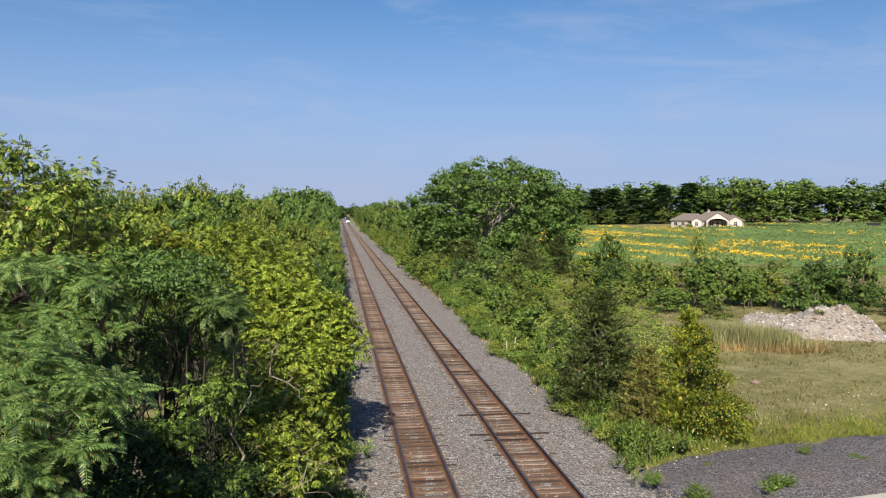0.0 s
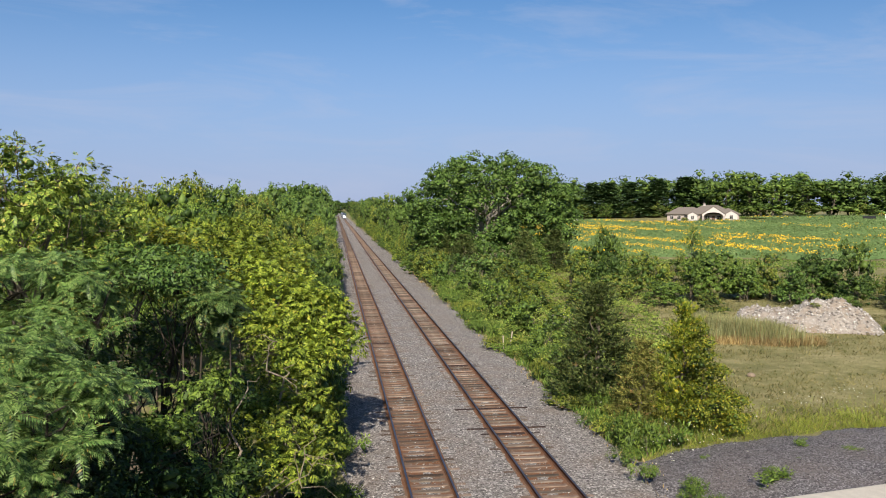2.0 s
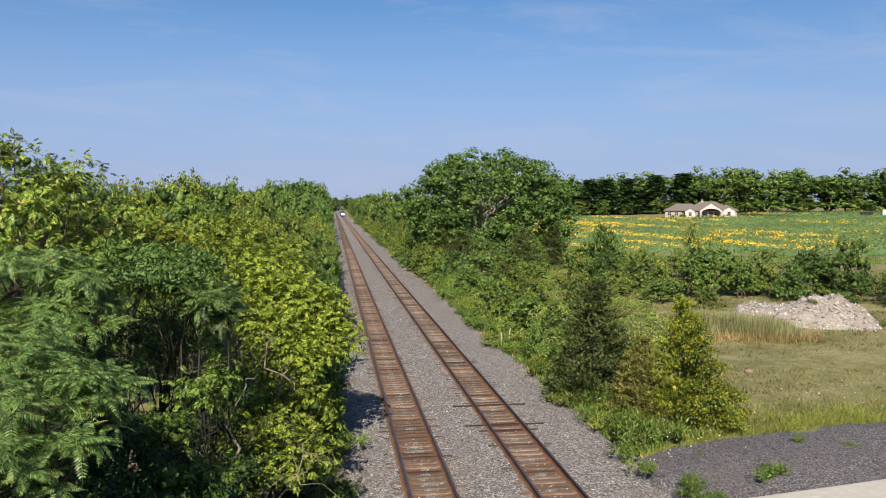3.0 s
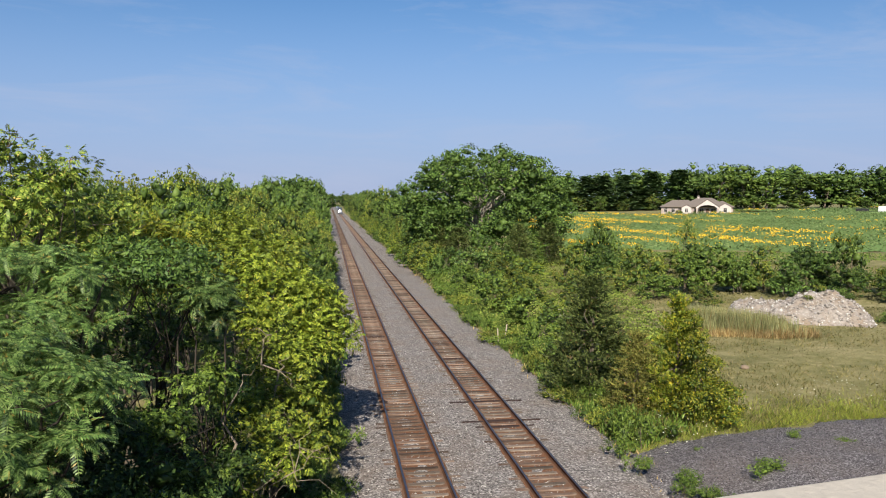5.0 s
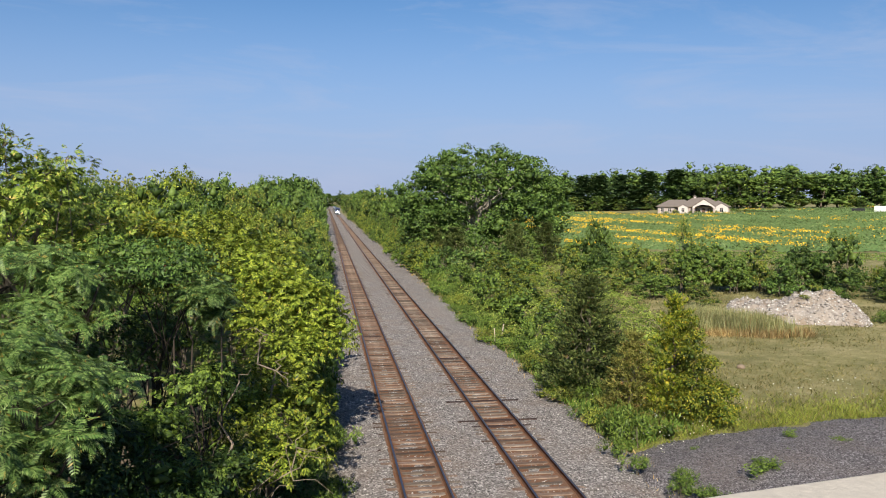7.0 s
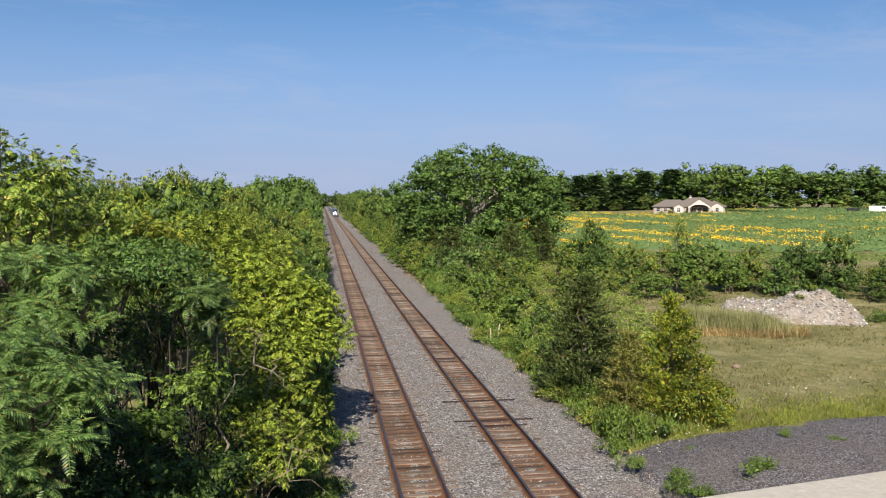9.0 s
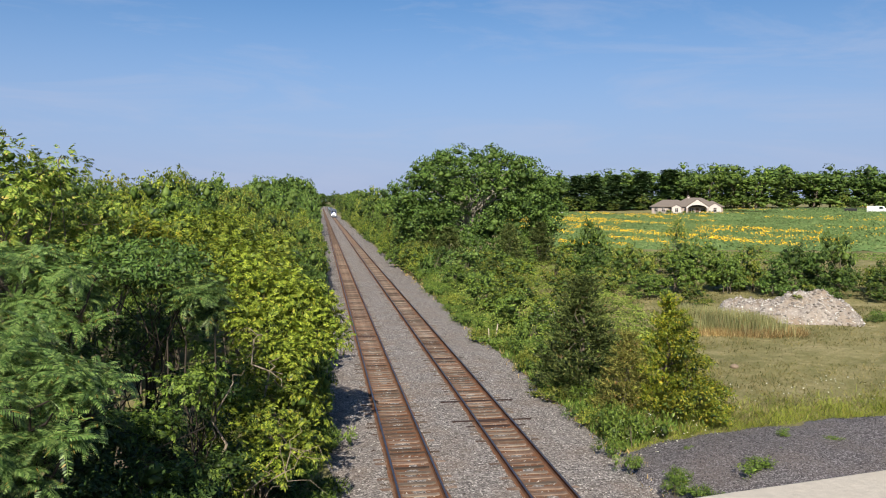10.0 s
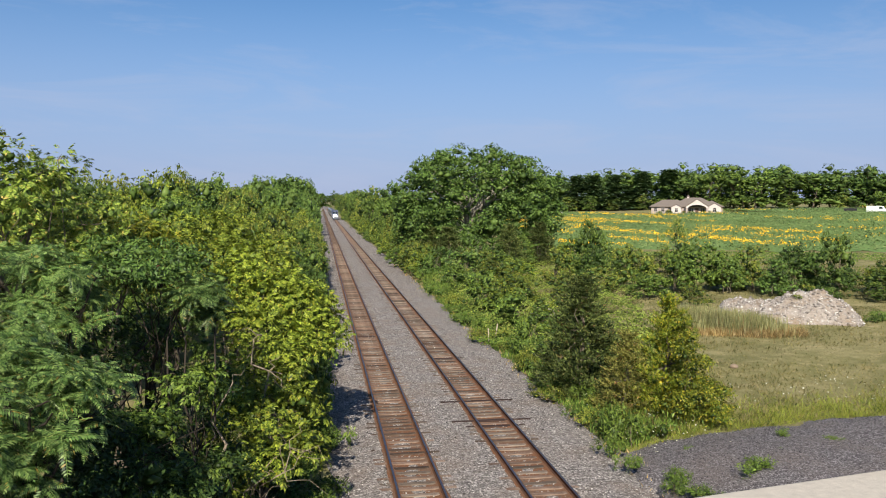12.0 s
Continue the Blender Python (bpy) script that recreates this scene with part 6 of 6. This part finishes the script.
# ================= train =================
M_SILVER = grainy("brushed_silver_paint", (0.17, 0.19, 0.25), (0.12, 0.135, 0.18), (0.145, 0.16, 0.21), 5.0, 0.6, 0.4, 0.3, 0.05, 0.5)
M_NAVY = plain("navy_paint", (0.02, 0.04, 0.13), 0.4, 0.0, 0.5)
M_ROOFGREY = plain("dark_roof_grey", (0.09, 0.1, 0.12), 0.6)
M_STAINLESS = grainy("fluted_stainless", (0.55, 0.56, 0.58), (0.42, 0.43, 0.45), (0.5, 0.5, 0.52), 6.0, 0.5, 0.35, 0.7, 0.05, 0.5, (1, 0.1, 12))
M_UNDER = grainy("grimy_underframe", (0.06, 0.055, 0.05), (0.03, 0.028, 0.026), (0.08, 0.065, 0.05), 8, 0.8, 0.8)
M_RED = plain("red_stripe", (0.4, 0.02, 0.03), 0.45)
M_BEAM = glowing("headlight_glow", (1.0, 0.97, 0.9), 8.0)


def truck(parent, y, wheels, wm):
    frame_ob = part("truck_frame", box_mesh("truck_frame", (-1.2, y - 1.7, 0.35), (1.2, y + 1.7, 0.85), M_UNDER, 0.05), parent)
    for yy in wheels:
        for xx in (-0.75, 0.75):
            part("wheel", wm, frame_ob, "", pose(xx, y + yy, 0.5))


def build_locomotive():
    loco = tagged(new("locomotive"), "silver diesel passenger locomotive with dark blue cab, headlights lit", "locomotive")
    # side outline from the nose at y = 0 backwards
    side = [(0.15, 0.95), (0.0, 1.5), (0.25, 2.15), (1.25, 2.75), (1.9, 3.9), (2.6, 4.25), (20.6, 4.3), (20.9, 4.0), (20.9, 0.95)]
    part("body", extrude_profile("body", side, -1.5, 1.5, M_SILVER, "x", 0.16), loco)
    part("roof", box_mesh("roof", (-1.2, 3.0, 4.2), (1.2, 20.3, 4.42), M_ROOFGREY, 0.08), loco, "dark grey roof")
    for s in (-1, 1):
        part("side_band", box_mesh("side_band", (min(s * 1.49, s * 1.512), 2.7, 2.3), (max(s * 1.49, s * 1.512), 20.6, 4.05), M_NAVY), loco, "dark blue side band")
        part("side_stripe", box_mesh("side_stripe", (min(s * 1.49, s * 1.513), 2.7, 2.12), (max(s * 1.49, s * 1.513), 20.6, 2.26), M_RED), loco, "thin red stripe")
        # sloping windscreen halves
        bm = bmesh.new()
        pts = [(0.1, 1.33, 2.82), (1.3, 1.33, 2.82), (1.2, 1.86, 3.72), (0.1, 1.86, 3.72)]
        a = [bm.verts.new((s * x, y - 0.05, z + 0.03)) for x, y, z in pts]
        b = [bm.verts.new((s * x, y + 0.05, z - 0.03)) for x, y, z in pts]
        bm.faces.new(a)
        bm.faces.new(b[::-1])
        for i in range(4):
            bm.faces.new((a[i], b[i], b[(i + 1) % 4], a[(i + 1) % 4]))
        part("windscreen", mesh_of(bm, "windscreen", M_PANE), loco, "dark windscreen")
        for x, z, r in ((s * 0.24, 2.42, 0.22), (s * 0.95, 1.35, 0.2)):
            bm = bmesh.new()
            bmesh.ops.create_cone(bm, cap_ends=True, segments=18, radius1=r, radius2=r * 0.9, depth=0.3, matrix=Matrix.Translation((x, 0.18 if z < 2 else 0.52, z)) @ Matrix.Rotation(math.pi / 2, 4, "X"))
            part("headlight", mesh_of(bm, "headlight", M_BEAM), loco, "lit white headlight")
    bm = bmesh.new()
    top = [(-1.45, 0.2, 1.0), (1.45, 0.2, 1.0), (1.45, 1.3, 1.0), (-1.45, 1.3, 1.0)]
    low = [(-1.2, -0.25, 0.18), (1.2, -0.25, 0.18), (1.3, 1.1, 0.25), (-1.3, 1.1, 0.25)]
    t, l = [bm.verts.new(p) for p in top], [bm.verts.new(p) for p in low]
    bm.faces.new(t)
    bm.faces.new(l[::-1])
    for i in range(4):
        bm.faces.new((t[i], l[i], l[(i + 1) % 4], t[(i + 1) % 4]))
    part("pilot", mesh_of(bm, "pilot", M_ROOFGREY), loco, "dark sloping snow plough")
    # white nose paint that also paints in the glare of the headlights
    part("nose_panel", extrude_profile("nose_panel", [(-0.01, 1.5), (0.24, 2.16), (0.62, 2.4), (0.66, 2.36), (0.3, 2.1), (0.06, 1.5), (0.1, 1.2), (0.07, 1.2)], -0.85, 0.85, M_WHITEPAINT, "x"), loco, "white nose panel round the headlights, also standing for their glare")
    part("nose_top", extrude_profile("nose_top", [(0.66, 2.42), (1.22, 2.76), (1.26, 2.72), (0.7, 2.36)], -1.25, 1.25, M_NAVY, "x"), loco, "dark blue nose top")
    part("coupler", box_mesh("coupler", (-0.15, -0.55, 0.75), (0.15, 0.2, 1.0), M_UNDER, 0.03), loco)
    part("cab_top", box_mesh("cab_top", (-1.46, 1.92, 3.92), (1.46, 3.6, 4.29), M_NAVY, 0.05), loco, "dark blue cab roof")
    part("underframe", box_mesh("underframe", (-1.35, 6.5, 0.4), (1.35, 14.5, 0.96), M_UNDER, 0.06), loco)
    wm = wheel_mesh(0.5, 0.13, M_UNDER)
    truck(loco, 4.3, (-1.35, 1.35), wm)
    truck(loco, 16.8, (-1.35, 1.35), wm)
    return loco


def build_coach():
    coach = tagged(new("passenger_coach"), "fluted stainless passenger coach with a dark window band", "railway coach", "coaches of the train")
    prof = [(-1.5, 1.0), (1.5, 1.0), (1.55, 1.5), (1.55, 3.3), (1.4, 3.75), (0.9, 4.05), (-0.9, 4.05), (-1.4, 3.75), (-1.55, 3.3), (-1.55, 1.5)]
    part("body", extrude_profile("body", prof, 0, 25.6, M_STAINLESS, "y", 0.05), coach)
    part("roof", box_mesh("roof", (-0.8, 0.4, 4.0), (0.8, 25.2, 4.12), M_ROOFGREY, 0.03), coach, "grey roof")
    for s in (-1, 1):
        part("window_band", box_mesh("window_band", (min(s * 1.54, s * 1.562), 0.5, 2.35), (max(s * 1.54, s * 1.562), 25.1, 3.2), M_NAVY), coach, "dark blue window band")
        for i in range(11):
            y = 2.6 + i * 1.95
            part("window", box_mesh("window", (min(s * 1.55, s * 1.566), y, 2.45), (max(s * 1.55, s * 1.566), y + 1.3, 3.1), M_PANE), coach)
    part("gangway", box_mesh("gangway", (-0.6, -0.4, 1.1), (0.6, 0.02, 3.5), M_RUBBER, 0.05), coach, "black rubber gangway")
    part("underframe", box_mesh("underframe", (-1.3, 7, 0.45), (1.3, 18.6, 1.02), M_UNDER, 0.06), coach)
    wm = wheel_mesh(0.46, 0.13, M_UNDER)
    truck(coach, 3.6, (-1.25, 1.25), wm)
    truck(coach, 22.0, (-1.25, 1.25), wm)
    return coach


TRAIN = []


def build_train():
    loco = build_locomotive()
    TRAIN.append((loco, 0.0))
    coach = build_coach()
    TRAIN.append((coach, 21.6))
    for i in range(1, 6):
        TRAIN.append((copy_thing(coach, pose(0, 0, 0)), 21.6 + i * 26.3))


def motions():
    """The train comes on along its track at a steady 25 m/s."""
    for ob, behind in TRAIN:
        rows = []
        for k in range(13):
            rows.append((float(k), pose(7.335, 693.0 - 25.2 * k + behind, 0.0)))
        walk(ob, rows)


def build_leaf_litter():
    rng = np.random.default_rng(66)
    n = 1400
    x, y = rng.uniform(-1.8, 0.1, n), rng.uniform(19.5, 22.6, n)
    z = np.array([land(a, c) for a, c in zip(x, y)]) + rng.random(n) ** 2 * 0.7
    p = np.stack([x, y, z], 1)
    v, f = leaf_quads(p, rng.normal(size=(n, 3)), np.array([0, -0.3, 1.0]) + rng.normal(size=(n, 3)) * 0.4, rng.uniform(0.08, 0.16, n), rng.uniform(0.05, 0.09, n))
    tagged(new("dead_leaves", mesh_from("dead_leaves", v, f, mat=leafy("dead_leaf", (0.2, 0.07, 0.03), (0.34, 0.13, 0.06), (0.42, 0.2, 0.1), None, 0.03, 0.8, 0.15))), "rust-brown dead leaves and brush at the foot of the bank", "leaf litter", kind="stuff")


def build_mound_weeds():
    rng = random.Random(3)
    for x, y, w, h in ((36.4, 53.0, 0.5, 0.7), (37.4, 53.4, 0.7, 0.6), (35.2, 53.4, 0.4, 0.5), (38.6, 50.8, 0.9, 0.8), (34.0, 53.0, 0.4, 0.4), (39.6, 51.4, 1.0, 0.9)):
        plant("weed", "mound_weed", "sparse green weed growing on the rubble mound", "weed", x, y, (w, h), rng.choice([L_WEED, L_OLIVE]), rng.uniform(0, 360), "weeds on the mound", None, land(x, y) - 0.15 + mound_height(x, y))


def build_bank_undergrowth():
    """Low leaves that cover the bank beneath the sumacs, coloured dark to stand for the shade there."""
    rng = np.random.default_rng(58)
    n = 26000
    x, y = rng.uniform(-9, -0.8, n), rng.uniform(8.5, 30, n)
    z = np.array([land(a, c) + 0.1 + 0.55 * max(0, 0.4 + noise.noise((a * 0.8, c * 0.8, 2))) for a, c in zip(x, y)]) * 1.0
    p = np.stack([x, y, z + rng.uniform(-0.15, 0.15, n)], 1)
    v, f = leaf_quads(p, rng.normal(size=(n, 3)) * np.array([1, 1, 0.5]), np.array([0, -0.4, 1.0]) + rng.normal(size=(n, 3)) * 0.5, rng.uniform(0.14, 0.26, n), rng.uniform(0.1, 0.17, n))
    tagged(new("bank_undergrowth", mesh_from("bank_undergrowth", v, f, mat=L_SHADE)), "undergrowth covering the bank, coloured dark green to stand for shade", "undergrowth", kind="stuff")


build_kinds()
build_ground()
build_ballast()
build_bridge()
build_house()
build_train()
build_big_tree()
build_near_left()
build_bare_branches()
build_left_woods()
build_right_plants()
build_far_woods()
build_vines()
build_field()
build_gravel_pile()
build_rubble_mound()
build_mound_weeds()
build_vehicles()
build_small_things()
build_grass()
build_leaf_litter()
build_bank_undergrowth()
build_loose_stones()
build_tracks()
motions()
